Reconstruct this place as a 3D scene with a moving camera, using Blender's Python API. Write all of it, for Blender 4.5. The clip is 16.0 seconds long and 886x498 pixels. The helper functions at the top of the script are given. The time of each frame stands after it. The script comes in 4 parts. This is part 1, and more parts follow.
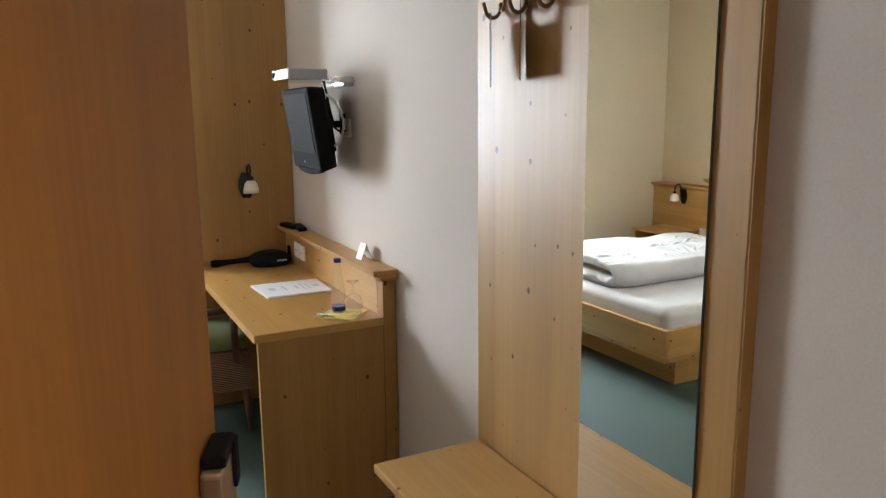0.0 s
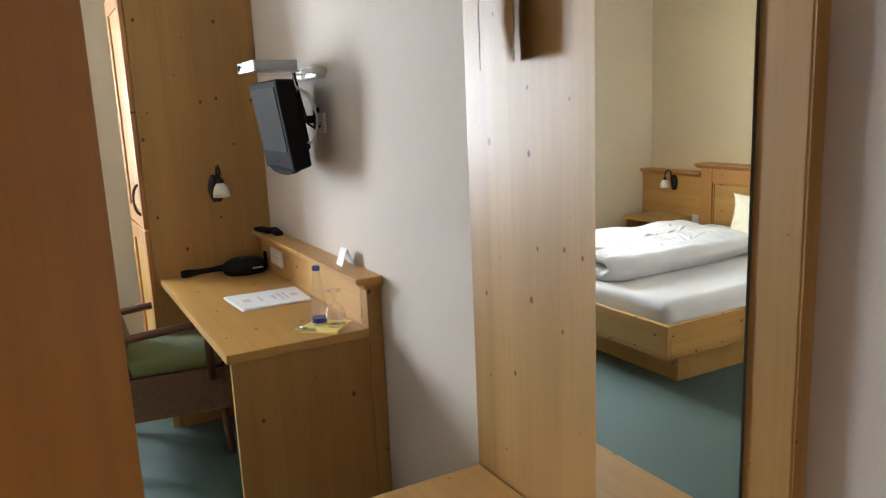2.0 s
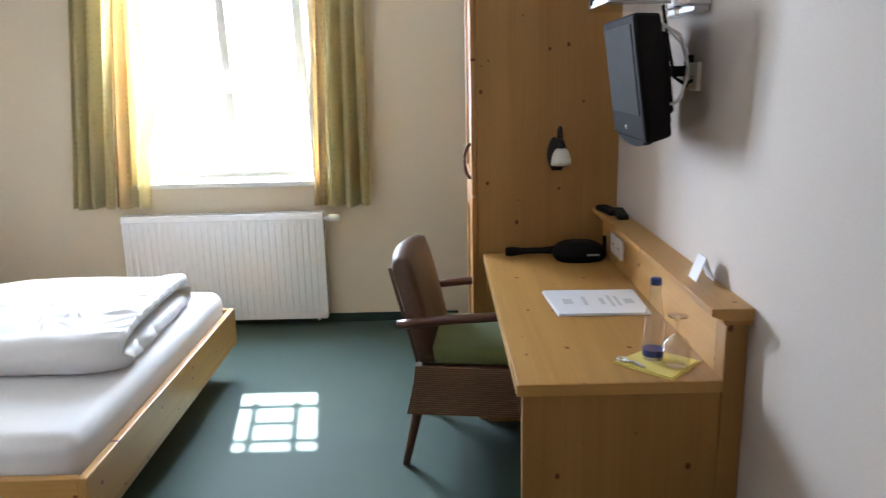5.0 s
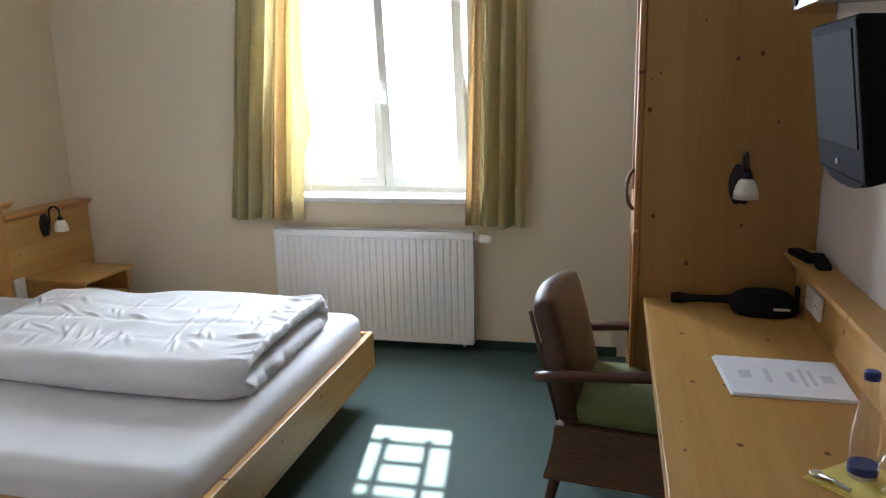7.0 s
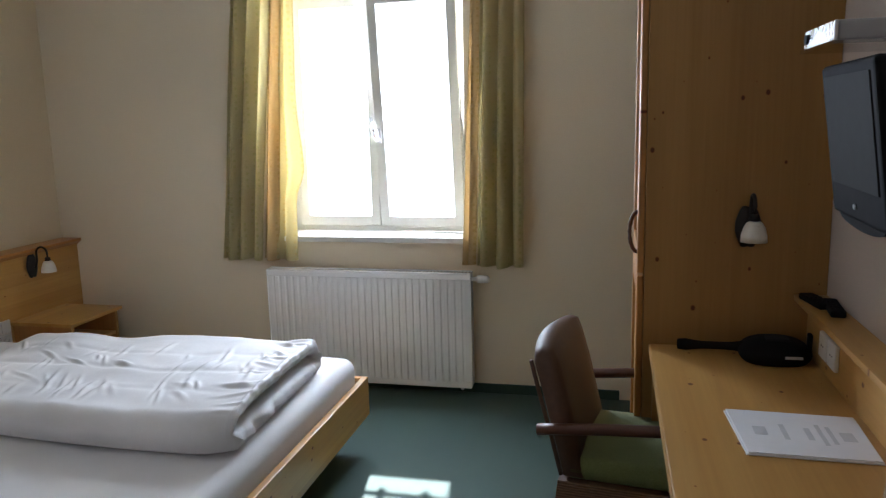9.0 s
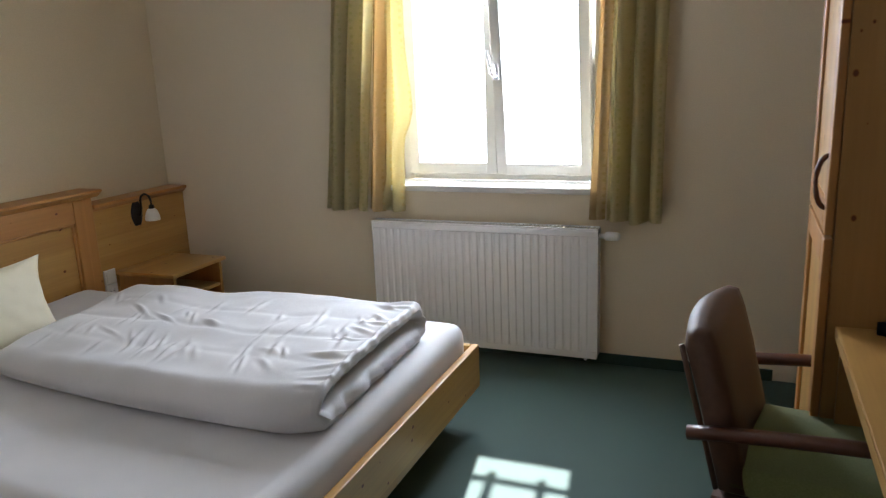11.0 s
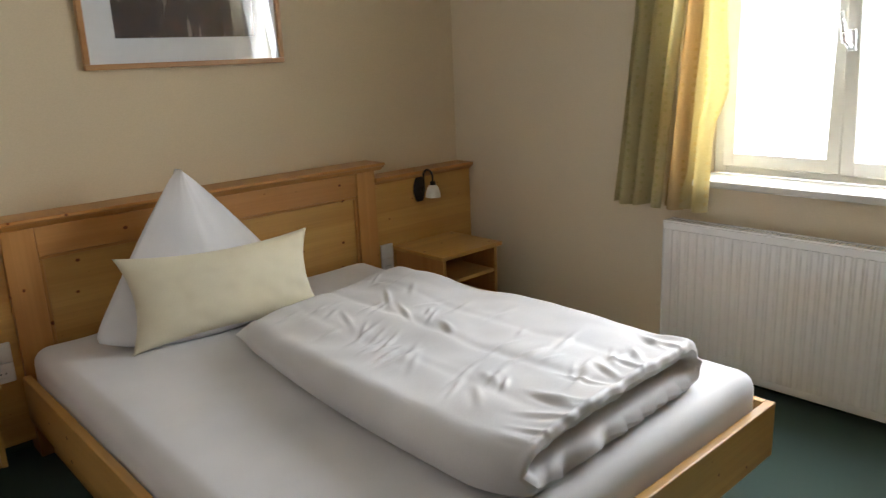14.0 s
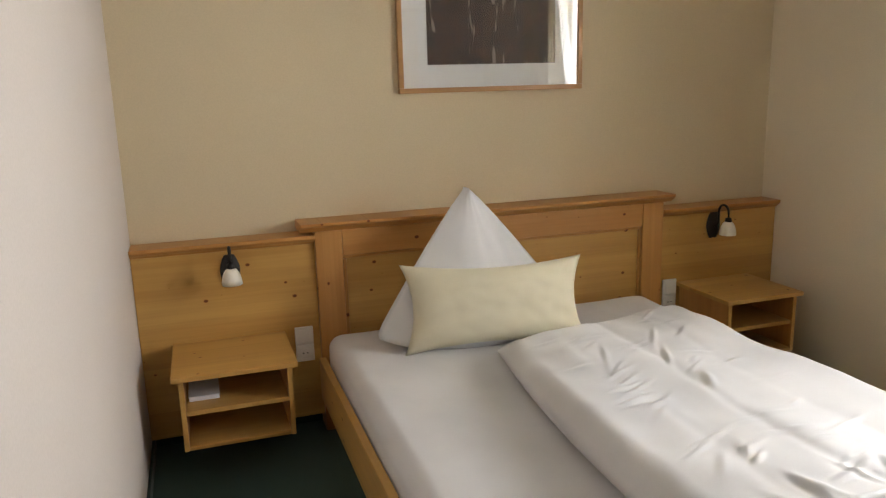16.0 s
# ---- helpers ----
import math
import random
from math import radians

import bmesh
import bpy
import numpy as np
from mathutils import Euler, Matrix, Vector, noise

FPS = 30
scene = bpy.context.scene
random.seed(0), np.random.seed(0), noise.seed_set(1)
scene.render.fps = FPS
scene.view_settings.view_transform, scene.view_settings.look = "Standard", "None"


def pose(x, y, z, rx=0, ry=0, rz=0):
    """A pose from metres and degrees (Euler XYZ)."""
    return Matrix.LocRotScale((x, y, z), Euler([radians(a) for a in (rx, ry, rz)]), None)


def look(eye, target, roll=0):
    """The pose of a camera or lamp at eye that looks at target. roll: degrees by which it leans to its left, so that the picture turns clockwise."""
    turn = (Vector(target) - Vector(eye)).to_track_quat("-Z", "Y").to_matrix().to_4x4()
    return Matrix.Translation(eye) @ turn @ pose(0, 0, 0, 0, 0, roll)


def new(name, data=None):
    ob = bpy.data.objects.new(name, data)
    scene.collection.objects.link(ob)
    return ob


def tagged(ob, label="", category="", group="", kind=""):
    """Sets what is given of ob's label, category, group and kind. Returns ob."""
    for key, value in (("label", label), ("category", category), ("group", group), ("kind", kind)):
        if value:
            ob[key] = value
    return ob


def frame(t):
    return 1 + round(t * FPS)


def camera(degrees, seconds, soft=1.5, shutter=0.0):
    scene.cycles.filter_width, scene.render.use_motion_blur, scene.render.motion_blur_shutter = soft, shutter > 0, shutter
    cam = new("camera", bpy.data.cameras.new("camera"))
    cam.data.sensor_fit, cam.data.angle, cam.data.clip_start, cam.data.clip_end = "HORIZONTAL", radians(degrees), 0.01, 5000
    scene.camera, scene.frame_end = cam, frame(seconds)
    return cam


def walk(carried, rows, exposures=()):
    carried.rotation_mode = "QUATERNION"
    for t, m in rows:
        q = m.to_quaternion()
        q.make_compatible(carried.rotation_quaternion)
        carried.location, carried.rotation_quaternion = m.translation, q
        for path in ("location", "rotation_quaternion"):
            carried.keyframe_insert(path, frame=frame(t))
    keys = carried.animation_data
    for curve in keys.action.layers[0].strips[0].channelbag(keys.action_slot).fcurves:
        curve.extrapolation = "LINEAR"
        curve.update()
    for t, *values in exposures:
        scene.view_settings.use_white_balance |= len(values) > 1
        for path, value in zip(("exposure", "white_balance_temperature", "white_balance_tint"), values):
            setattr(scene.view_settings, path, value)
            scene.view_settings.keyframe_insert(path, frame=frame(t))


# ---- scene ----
cam = camera(61.6, 16.0, soft=1.2, shutter=0.3)
PATH = [
    (0, (-1.102, -5.296, 1.522), (-0.201, -3.547, 1.159), -0.6),
    (0.5, (-1.081, -5.277, 1.524), (-0.134, -3.546, 1.197), -0.5),
    (1, (-1.057, -5.242, 1.519), (-0.073, -3.533, 1.188), -1.6),
    (1.5, (-1.034, -5.181, 1.519), (-0.071, -3.466, 1.158), -2.4),
    (2, (-1.005, -5.079, 1.514), (-0.068, -3.354, 1.13), -2.5),
    (2.5, (-0.941, -4.925, 1.514), (0.025, -3.218, 1.121), -1.6),
    (3, (-0.881, -4.808, 1.502), (0.088, -3.106, 1.097), -1.8),
    (3.5, (-0.817, -4.713, 1.51), (-0.008, -2.932, 1.092), -2.8),
    (4, (-0.719, -4.614, 1.501), (-0.237, -2.714, 1.105), -2.2),
    (4.5, (-0.694, -4.515, 1.49), (-0.462, -2.579, 1.043), -1.6),
    (5, (-0.715, -4.404, 1.482), (-0.711, -2.457, 1.024), -1.3),
    (7.5, (-0.624, -4.011, 1.525), (-1.087, -2.109, 1.113), -1.3),
    (8, (-0.604, -4.001, 1.538), (-0.99, -2.068, 1.198), -1.7),
    (10.5, (-0.794, -3.674, 1.474), (-1.443, -1.83, 1.051), -1.8),
    (11, (-0.791, -3.523, 1.455), (-1.531, -1.723, 0.99), -2.4),
    (11.5, (-0.774, -3.367, 1.462), (-1.685, -1.639, 1.029), -2.1),
    (12, (-0.764, -3.291, 1.448), (-1.885, -1.69, 1.023), -1.9),
    (12.5, (-0.756, -3.238, 1.444), (-2.038, -1.77, 0.996), -2.5),
    (13, (-0.831, -3.202, 1.46), (-2.188, -1.811, 0.986), -2.9),
    (13.5, (-0.89, -3.128, 1.46), (-2.242, -1.74, 0.964), -2.7),
    (14, (-0.88, -2.978, 1.449), (-2.315, -1.68, 0.946), -2.5),
    (14.5, (-0.842, -2.875, 1.453), (-2.472, -1.823, 0.965), -1.3),
    (15, (-0.824, -2.846, 1.462), (-2.578, -2.011, 0.987), -1.7),
    (15.5, (-0.827, -2.867, 1.473), (-2.646, -2.173, 1.013), -1.7),
    (16, (-0.828, -2.852, 1.478), (-2.684, -2.24, 1.05), -1.6),
]
walk(cam, [(t, look(eye, target, roll)) for t, eye, target, roll in PATH],
     [(0, 3.65, 6000, 9), (1.5, 3.68, 6000, 9), (3.5, 3.75, 5900, 10), (5.0, 3.6, 5500, 11), (7.4, 2.82, 5500, 12), (8.2, 2.62, 5500, 12),
      (10.4, 2.46, 5650, 13), (12.5, 2.36, 5950, 13), (14.0, 2.5, 6250, 12), (16.0, 2.75, 6650, 13)])

# ---- world, sun, sky light, exposure ----
world = bpy.data.worlds.new("world")
scene.world = world
world.use_nodes = True
_sky = world.node_tree.nodes.new("ShaderNodeTexSky")
_sky.sky_type, _sky.sun_disc = "NISHITA", False
SUN_DIR = Vector((-0.19, 1.0, 1.077)).normalized()      # towards the sun
_sky.sun_elevation = math.asin(SUN_DIR.z)
_sky.sun_rotation = math.atan2(SUN_DIR.x, SUN_DIR.y)
_bg = world.node_tree.nodes["Background"]
_bg.inputs[1].default_value = 0.08
world.node_tree.links.new(_sky.outputs[0], _bg.inputs[0])

_sun = bpy.data.lights.new("sun", "SUN")
_sun.energy, _sun.angle, _sun.color = 5.0, radians(0.5), (1.0, 0.95, 0.86)
new("sun", _sun).matrix_world = Matrix.Translation((-2, 4, 6)) @ SUN_DIR.to_track_quat("Z", "Y").to_matrix().to_4x4()

_win = bpy.data.lights.new("window_daylight", "AREA")
_win.shape, _win.size, _win.size_y, _win.energy, _win.color = "RECTANGLE", 0.95, 1.2, 12.5, (0.90, 0.96, 1.0)
new("window_daylight", _win).matrix_world = look((-1.985, 0.285, 1.57), (-1.985, -3.0, 1.1))
# added light from the unseen corridor, brightens the door leaf and near wall
_cor = bpy.data.lights.new("corridor_fill_light", "AREA")
_cor.shape, _cor.size, _cor.size_y, _cor.energy, _cor.color = "RECTANGLE", 0.8, 0.8, 1.2, (1.0, 0.84, 0.66)
new("corridor_fill_light", _cor).matrix_world = look((-0.85, -5.9, 2.63), (-0.85, -5.9, 0))

# ---- materials ----
def mat(name, rough=0.5, metal=0.0, color=(0.5, 0.5, 0.5)):
    m = bpy.data.materials.new(name)
    m.use_nodes = True
    nt = m.node_tree
    b = nt.nodes["Principled BSDF"]
    b.inputs["Base Color"].default_value = (*color, 1)
    b.inputs["Roughness"].default_value = rough
    b.inputs["Metallic"].default_value = metal
    return m, nt, b

def node(nt, kind, **vals):
    n = nt.nodes.new(kind)
    for k, v in vals.items():
        n.inputs[k].default_value = v
    return n

def coords(nt, scale=(1, 1, 1), rot=(0, 0, 0), obj=False):
    c = nt.nodes.new("ShaderNodeTexCoord" if obj else "ShaderNodeNewGeometry")
    mp = nt.nodes.new("ShaderNodeMapping")
    mp.inputs["Scale"].default_value = scale
    mp.inputs["Rotation"].default_value = rot
    nt.links.new(c.outputs["Object" if obj else "Position"], mp.inputs[0])
    return mp.outputs[0]

def ramp(nt, fac, stops):
    r = nt.nodes.new("ShaderNodeValToRGB")
    while len(r.color_ramp.elements) < len(stops):
        r.color_ramp.elements.new(0.5)
    for e, (p, c) in zip(r.color_ramp.elements, stops):
        e.position, e.color = p, (*c, 1)
    nt.links.new(fac, r.inputs[0])
    return r.outputs[0]

def mix(nt, fac, a, b, mode="MIX"):
    m = nt.nodes.new("ShaderNodeMix")
    m.data_type, m.blend_type = "RGBA", mode
    for sock, v in ((m.inputs[0], fac), (m.inputs[6], a), (m.inputs[7], b)):
        if isinstance(v, (int, float)):
            sock.default_value = v
        elif isinstance(v, tuple):
            sock.default_value = (*v, 1)
        else:
            nt.links.new(v, sock)
    return m.outputs[2]

def bump(nt, b, height, strength, dist):
    n = nt.nodes.new("ShaderNodeBump")
    n.inputs["Strength"].default_value, n.inputs["Distance"].default_value = strength, dist
    nt.links.new(height, n.inputs["Height"])
    nt.links.new(n.outputs[0], b.inputs["Normal"])

def noise_tex(nt, vec, scale, detail=4, dist=0.0):
    n = node(nt, "ShaderNodeTexNoise", Scale=scale, Detail=detail, Distortion=dist)
    nt.links.new(vec, n.inputs["Vector"])
    return n.outputs["Fac"]

def pine(name, axis, light, dark, rough=0.38, knots=True, obj=False, face="x"):
    """Clear-lacquered knotty pine with its grain along one axis, glued up from lamellae."""
    m, nt, b = mat(name, rough)
    along, across = 0.35, 1.0
    sc = [across] * 3
    sc["xyz".index(axis)] = along
    v = coords(nt, tuple(s * 1.0 for s in sc), obj=obj)
    fine_sc = [1.0] * 3
    fine_sc["xyz".index(axis)] = 0.03
    vf = coords(nt, tuple(fine_sc), obj=obj)
    grain = noise_tex(nt, vf, 90, 3, 0.3)
    broad = noise_tex(nt, vf, 11, 3, 0.6)
    col = ramp(nt, broad, [(0.3, dark), (0.7, light)])
    g2 = ramp(nt, grain, [(0.35, (0.86, 0.82, 0.76)), (0.62, (1.02, 1.02, 1.02))])
    col = mix(nt, 0.4, col, g2, "MULTIPLY")
    cloud = ramp(nt, noise_tex(nt, v, 3.0, 3), [(0.3, (0.9, 0.88, 0.84)), (0.7, (1.05, 1.04, 1.02))])
    col = mix(nt, 0.8, col, cloud, "MULTIPLY")
    if knots:
        pos = nt.nodes.new("ShaderNodeSeparateXYZ")
        nt.links.new(coords(nt, obj=obj), pos.inputs[0])
        flat = nt.nodes.new("ShaderNodeCombineXYZ")
        stretch = nt.nodes.new("ShaderNodeMath")
        stretch.operation, stretch.inputs[1].default_value = "MULTIPLY", 0.75
        nt.links.new(pos.outputs["xyz".index(axis)], stretch.inputs[0])
        nt.links.new(stretch.outputs[0], flat.inputs[0])
        side = pos.outputs[[k for k in range(3) if k not in ("xyz".index(axis), "xyz".index(face))][0]]
        nt.links.new(side, flat.inputs[1])
        strip = nt.nodes.new("ShaderNodeMath")
        strip.operation, strip.inputs[1].default_value = "DIVIDE", 0.095
        nt.links.new(side, strip.inputs[0])
        lam = nt.nodes.new("ShaderNodeMath")
        lam.operation = "FLOOR"
        nt.links.new(strip.outputs[0], lam.inputs[0])
        wn = nt.nodes.new("ShaderNodeTexWhiteNoise")
        wn.noise_dimensions = "1D"
        nt.links.new(lam.outputs[0], wn.inputs["W"])
        tone = ramp(nt, wn.outputs["Value"], [(0.0, (0.90, 0.87, 0.82)), (1.0, (1.06, 1.06, 1.07))])
        col = mix(nt, 1.0, col, tone, "MULTIPLY")
        vo = node(nt, "ShaderNodeTexVoronoi", Scale=7.5, Randomness=1.0)
        vo.voronoi_dimensions = "2D"
        nt.links.new(flat.outputs[0], vo.inputs["Vector"])
        sep = nt.nodes.new("ShaderNodeSeparateColor")
        nt.links.new(vo.outputs["Color"], sep.inputs[0])
        size = nt.nodes.new("ShaderNodeMapRange")
        size.inputs["From Min"].default_value, size.inputs["From Max"].default_value = 0.35, 1.0
        size.inputs["To Min"].default_value, size.inputs["To Max"].default_value = 0.0, 0.048
        nt.links.new(sep.outputs[0], size.inputs[0])
        sub = nt.nodes.new("ShaderNodeMath")
        sub.operation = "SUBTRACT"
        nt.links.new(size.outputs[0], sub.inputs[0])
        nt.links.new(vo.outputs["Distance"], sub.inputs[1])
        k = nt.nodes.new("ShaderNodeMapRange")
        k.inputs["From Min"].default_value, k.inputs["From Max"].default_value = -0.022, 0.01
        nt.links.new(sub.outputs[0], k.inputs[0])
        kc = ramp(nt, k.outputs[0], [(0.0, (1, 1, 1)), (0.35, (0.82, 0.64, 0.44)), (0.7, (0.42, 0.24, 0.12)), (1.0, (0.26, 0.12, 0.06))])
        col = mix(nt, 1.0, col, kc, "MULTIPLY")
    nt.links.new(col, b.inputs["Base Color"])
    bump(nt, b, grain, 0.12, 0.001)
    rr = nt.nodes.new("ShaderNodeMapRange")
    rr.inputs["To Min"].default_value, rr.inputs["To Max"].default_value = rough - 0.06, rough + 0.08
    nt.links.new(broad, rr.inputs[0])
    nt.links.new(rr.outputs[0], b.inputs["Roughness"])
    return m

PINE_L, PINE_D = (0.60, 0.365, 0.112), (0.51, 0.285, 0.076)
EDGE_L, EDGE_D = (0.57, 0.295, 0.09), (0.48, 0.225, 0.06)
# darker pine for sides turned from the window, their shade put into the colour
PINE_DIM_L, PINE_DIM_D = (0.465, 0.27, 0.085), (0.39, 0.21, 0.06)
M_PINE_Z = pine("pine_upright", "z", PINE_L, PINE_D)
M_PINE_Y = pine("pine_along", "y", PINE_L, PINE_D)
M_PINE_X = pine("pine_cross", "x", PINE_L, PINE_D, face="y")
M_TOP_Y = pine("pine_top_along", "y", PINE_L, PINE_D, face="z")
M_EDGE_Y = pine("pine_trim_along", "y", EDGE_L, EDGE_D)
M_EDGE_Z = pine("pine_trim_upright", "z", EDGE_L, EDGE_D)
M_PINE_DIM_Z = pine("pine_upright_shaded", "z", PINE_DIM_L, PINE_DIM_D, rough=0.5, face="y")
M_BAND = pine("pine_edge_band", "x", PINE_L, PINE_D, knots=False)
M_COAT = pine("pine_satin_upright", "z", (0.50, 0.305, 0.105), (0.43, 0.245, 0.075), rough=0.44)
_b = M_COAT.node_tree.nodes["Principled BSDF"]
_b.inputs["Coat Weight"].default_value, _b.inputs["Coat Roughness"].default_value = 0.2, 0.40
M_DOOR = pine("door_veneer", "z", (0.43, 0.19, 0.035), (0.385, 0.16, 0.027), rough=0.62, knots=False)
M_DOOR.node_tree.nodes["Principled BSDF"].inputs["Specular IOR Level"].default_value = 0.2
M_CHAIRWOOD = pine("chair_stained_beech", "x", (0.13, 0.045, 0.02), (0.085, 0.028, 0.012), rough=0.35, knots=False, obj=True)

def plaster(name, c):
    m, nt, b = mat(name, 0.85)
    v = coords(nt)
    big = ramp(nt, noise_tex(nt, v, 0.9, 3), [(0.3, tuple(x * 0.95 for x in c)), (0.7, tuple(min(1, x * 1.03) for x in c))])
    fine = ramp(nt, noise_tex(nt, v, 160, 3), [(0.35, (0.93, 0.93, 0.92)), (0.65, (1.0, 1.0, 1.0))])
    nt.links.new(mix(nt, 0.7, big, fine, "MULTIPLY"), b.inputs["Base Color"])
    w = node(nt, "ShaderNodeTexVoronoi", Scale=240.0)
    nt.links.new(v, w.inputs["Vector"])
    bump(nt, b, w.outputs["Distance"], 0.1, 0.0015)
    return m

M_WALL = plaster("wall_paint_white", (0.66, 0.585, 0.525))
M_CREAM = plaster("wall_paint_cream", (0.70, 0.58, 0.385))
# cream lifted for the window wall: bounced light is put into the colour
M_WALLWIN = plaster("wall_paint_cream_lifted", (0.82, 0.715, 0.53))
M_CEIL = plaster("ceiling_paint", (0.70, 0.68, 0.63))

def cloth(name, c1, c2, scale=60, rough=0.9, bumpd=0.002, obj=False):
    m, nt, b = mat(name, rough)
    v = coords(nt, obj=obj)
    a = noise_tex(nt, v, scale, 4)
    l = noise_tex(nt, v, 2.2, 3)
    col = ramp(nt, a, [(0.3, c1), (0.7, c2)])
    col = mix(nt, 0.8, col, ramp(nt, l, [(0.3, (0.86, 0.86, 0.86)), (0.7, (1.08, 1.08, 1.08))]), "MULTIPLY")
    nt.links.new(col, b.inputs["Base Color"])
    b.inputs["Sheen Weight"].default_value = 0.15
    bump(nt, b, a, 0.4, bumpd)
    return m

M_CARPET = cloth("carpet_green", (0.020, 0.054, 0.040), (0.039, 0.088, 0.065), 330, 0.72, 0.004)
M_SKIRT = cloth("carpet_skirting_green", (0.018, 0.042, 0.03), (0.03, 0.065, 0.048), 330)
M_LINEN = cloth("bed_linen_white", (0.71, 0.70, 0.70), (0.77, 0.76, 0.76), 500, 0.75, 0.0006)
M_DUVET = cloth("duvet_satin_white", (0.70, 0.69, 0.69), (0.76, 0.75, 0.75), 420, 0.55, 0.0006)
M_CUSH = cloth("cushion_cream", (0.72, 0.66, 0.48), (0.78, 0.72, 0.54), 420, 0.7, 0.0006)
M_SEAT = cloth("seat_green", (0.16, 0.19, 0.06), (0.22, 0.25, 0.09), 260, 0.85, 0.001, True)
M_NAPKIN = cloth("napkin_yellow", (0.78, 0.62, 0.10), (0.84, 0.68, 0.14), 300, 0.85, 0.0005)

def curtain_mat(name, c1, c2, dots, through_light=0.2):
    m, nt, b = mat(name, 0.85)
    v = coords(nt)
    col = ramp(nt, noise_tex(nt, v, 220, 3), [(0.3, c1), (0.7, c2)])
    vo = node(nt, "ShaderNodeTexVoronoi", Scale=28.0, Randomness=0.15)
    nt.links.new(v, vo.inputs["Vector"])
    d = ramp(nt, vo.outputs["Distance"], [(0.2, dots), (0.3, (1, 1, 1))])
    nt.links.new(mix(nt, 0.7, col, d, "MULTIPLY"), b.inputs["Base Color"])
    tr = nt.nodes.new("ShaderNodeBsdfTranslucent")
    nt.links.new(col, tr.inputs[0])
    ms = nt.nodes.new("ShaderNodeMixShader")
    ms.inputs[0].default_value = through_light
    nt.links.new(b.outputs[0], ms.inputs[1])
    nt.links.new(tr.outputs[0], ms.inputs[2])
    nt.links.new(ms.outputs[0], nt.nodes["Material Output"].inputs[0])
    return m

M_CURT = curtain_mat("curtain_olive", (0.70, 0.62, 0.34), (0.78, 0.70, 0.43), (0.8, 0.84, 0.6), 0.3)
M_CURT_Y = curtain_mat("curtain_yellow", (0.64, 0.55, 0.30), (0.70, 0.61, 0.35), (1.0, 0.9, 0.7), 0.035)
M_CURT_O = curtain_mat("curtain_orange", (0.60, 0.45, 0.23), (0.66, 0.49, 0.26), (0.85, 0.8, 0.55), 0.05)

def plain(name, c, rough=0.4, metal=0.0, var=0.12, scale=25, coat=0.0):
    m, nt, b = mat(name, rough, metal, c)
    v = coords(nt, obj=True)
    n = noise_tex(nt, v, scale, 4)
    nt.links.new(ramp(nt, n, [(0.25, tuple(x * (1 - var) for x in c)), (0.75, tuple(min(1, x * (1 + var)) for x in c))]), b.inputs["Base Color"])
    r = nt.nodes.new("ShaderNodeMapRange")
    r.inputs["To Min"].default_value, r.inputs["To Max"].default_value = max(0.03, rough - 0.07), min(1, rough + 0.07)
    nt.links.new(n, r.inputs[0])
    nt.links.new(r.outputs[0], b.inputs["Roughness"])
    b.inputs["Coat Weight"].default_value = coat
    return m

M_ENAMEL = plain("radiator_enamel", (0.90, 0.90, 0.89), 0.13, var=0.02, coat=0.8)
M_WHITE = plain("white_plastic", (0.80, 0.78, 0.74), 0.35, var=0.03)
M_UPVC = plain("window_frame_white", (0.80, 0.79, 0.74), 0.35, var=0.03)
M_SILL = plain("sill_white_stone", (0.78, 0.76, 0.70), 0.3, var=0.05)
M_BLACK = plain("black_plastic", (0.013, 0.012, 0.012), 0.7)
M_SCREEN = plain("screen_grey", (0.034, 0.033, 0.032), 0.7, var=0.03)
for _m in (M_BLACK, M_SCREEN):
    _m.node_tree.nodes["Principled BSDF"].inputs["Specular IOR Level"].default_value = 0.05
M_SILVER = plain("silver_casing", (0.36, 0.36, 0.36), 0.35, 0.6, 0.05)
M_ALU = plain("aluminium", (0.75, 0.75, 0.75), 0.28, 1.0, 0.05)
M_IRON = plain("dark_iron", (0.03, 0.027, 0.025), 0.5, 0.5)
M_BRASS = plain("aged_brass", (0.30, 0.19, 0.09), 0.35, 0.9)
M_PLATE = plain("dull_bronze", (0.42, 0.32, 0.22), 0.42, 0.7)
M_PAPER = plain("paper_white", (0.82, 0.82, 0.84), 0.7, var=0.02)
M_PRINT = plain("print_grey", (0.60, 0.61, 0.63), 0.7, var=0.05)
M_BLUE = plain("label_blue", (0.03, 0.05, 0.22), 0.4)
M_TAGBROWN = plain("tag_brown", (0.09, 0.035, 0.012), 0.4)
M_TAGWHITE = plain("tag_white", (0.8, 0.8, 0.78), 0.35, var=0.03)
M_FRAME = pine("picture_frame_wood", "y", (0.50, 0.28, 0.11), (0.42, 0.22, 0.08), knots=False)
M_MAT = plain("picture_mount_white", (0.82, 0.82, 0.80), 0.8, var=0.02)
M_OUT = plaster("outside_plaster", (0.7, 0.68, 0.62))
M_LEATHER = plain("chair_brown_vinyl", (0.105, 0.052, 0.028), 0.58, var=0.18, scale=40)
M_GREY = plain("grey_cable", (0.62, 0.60, 0.55), 0.5)

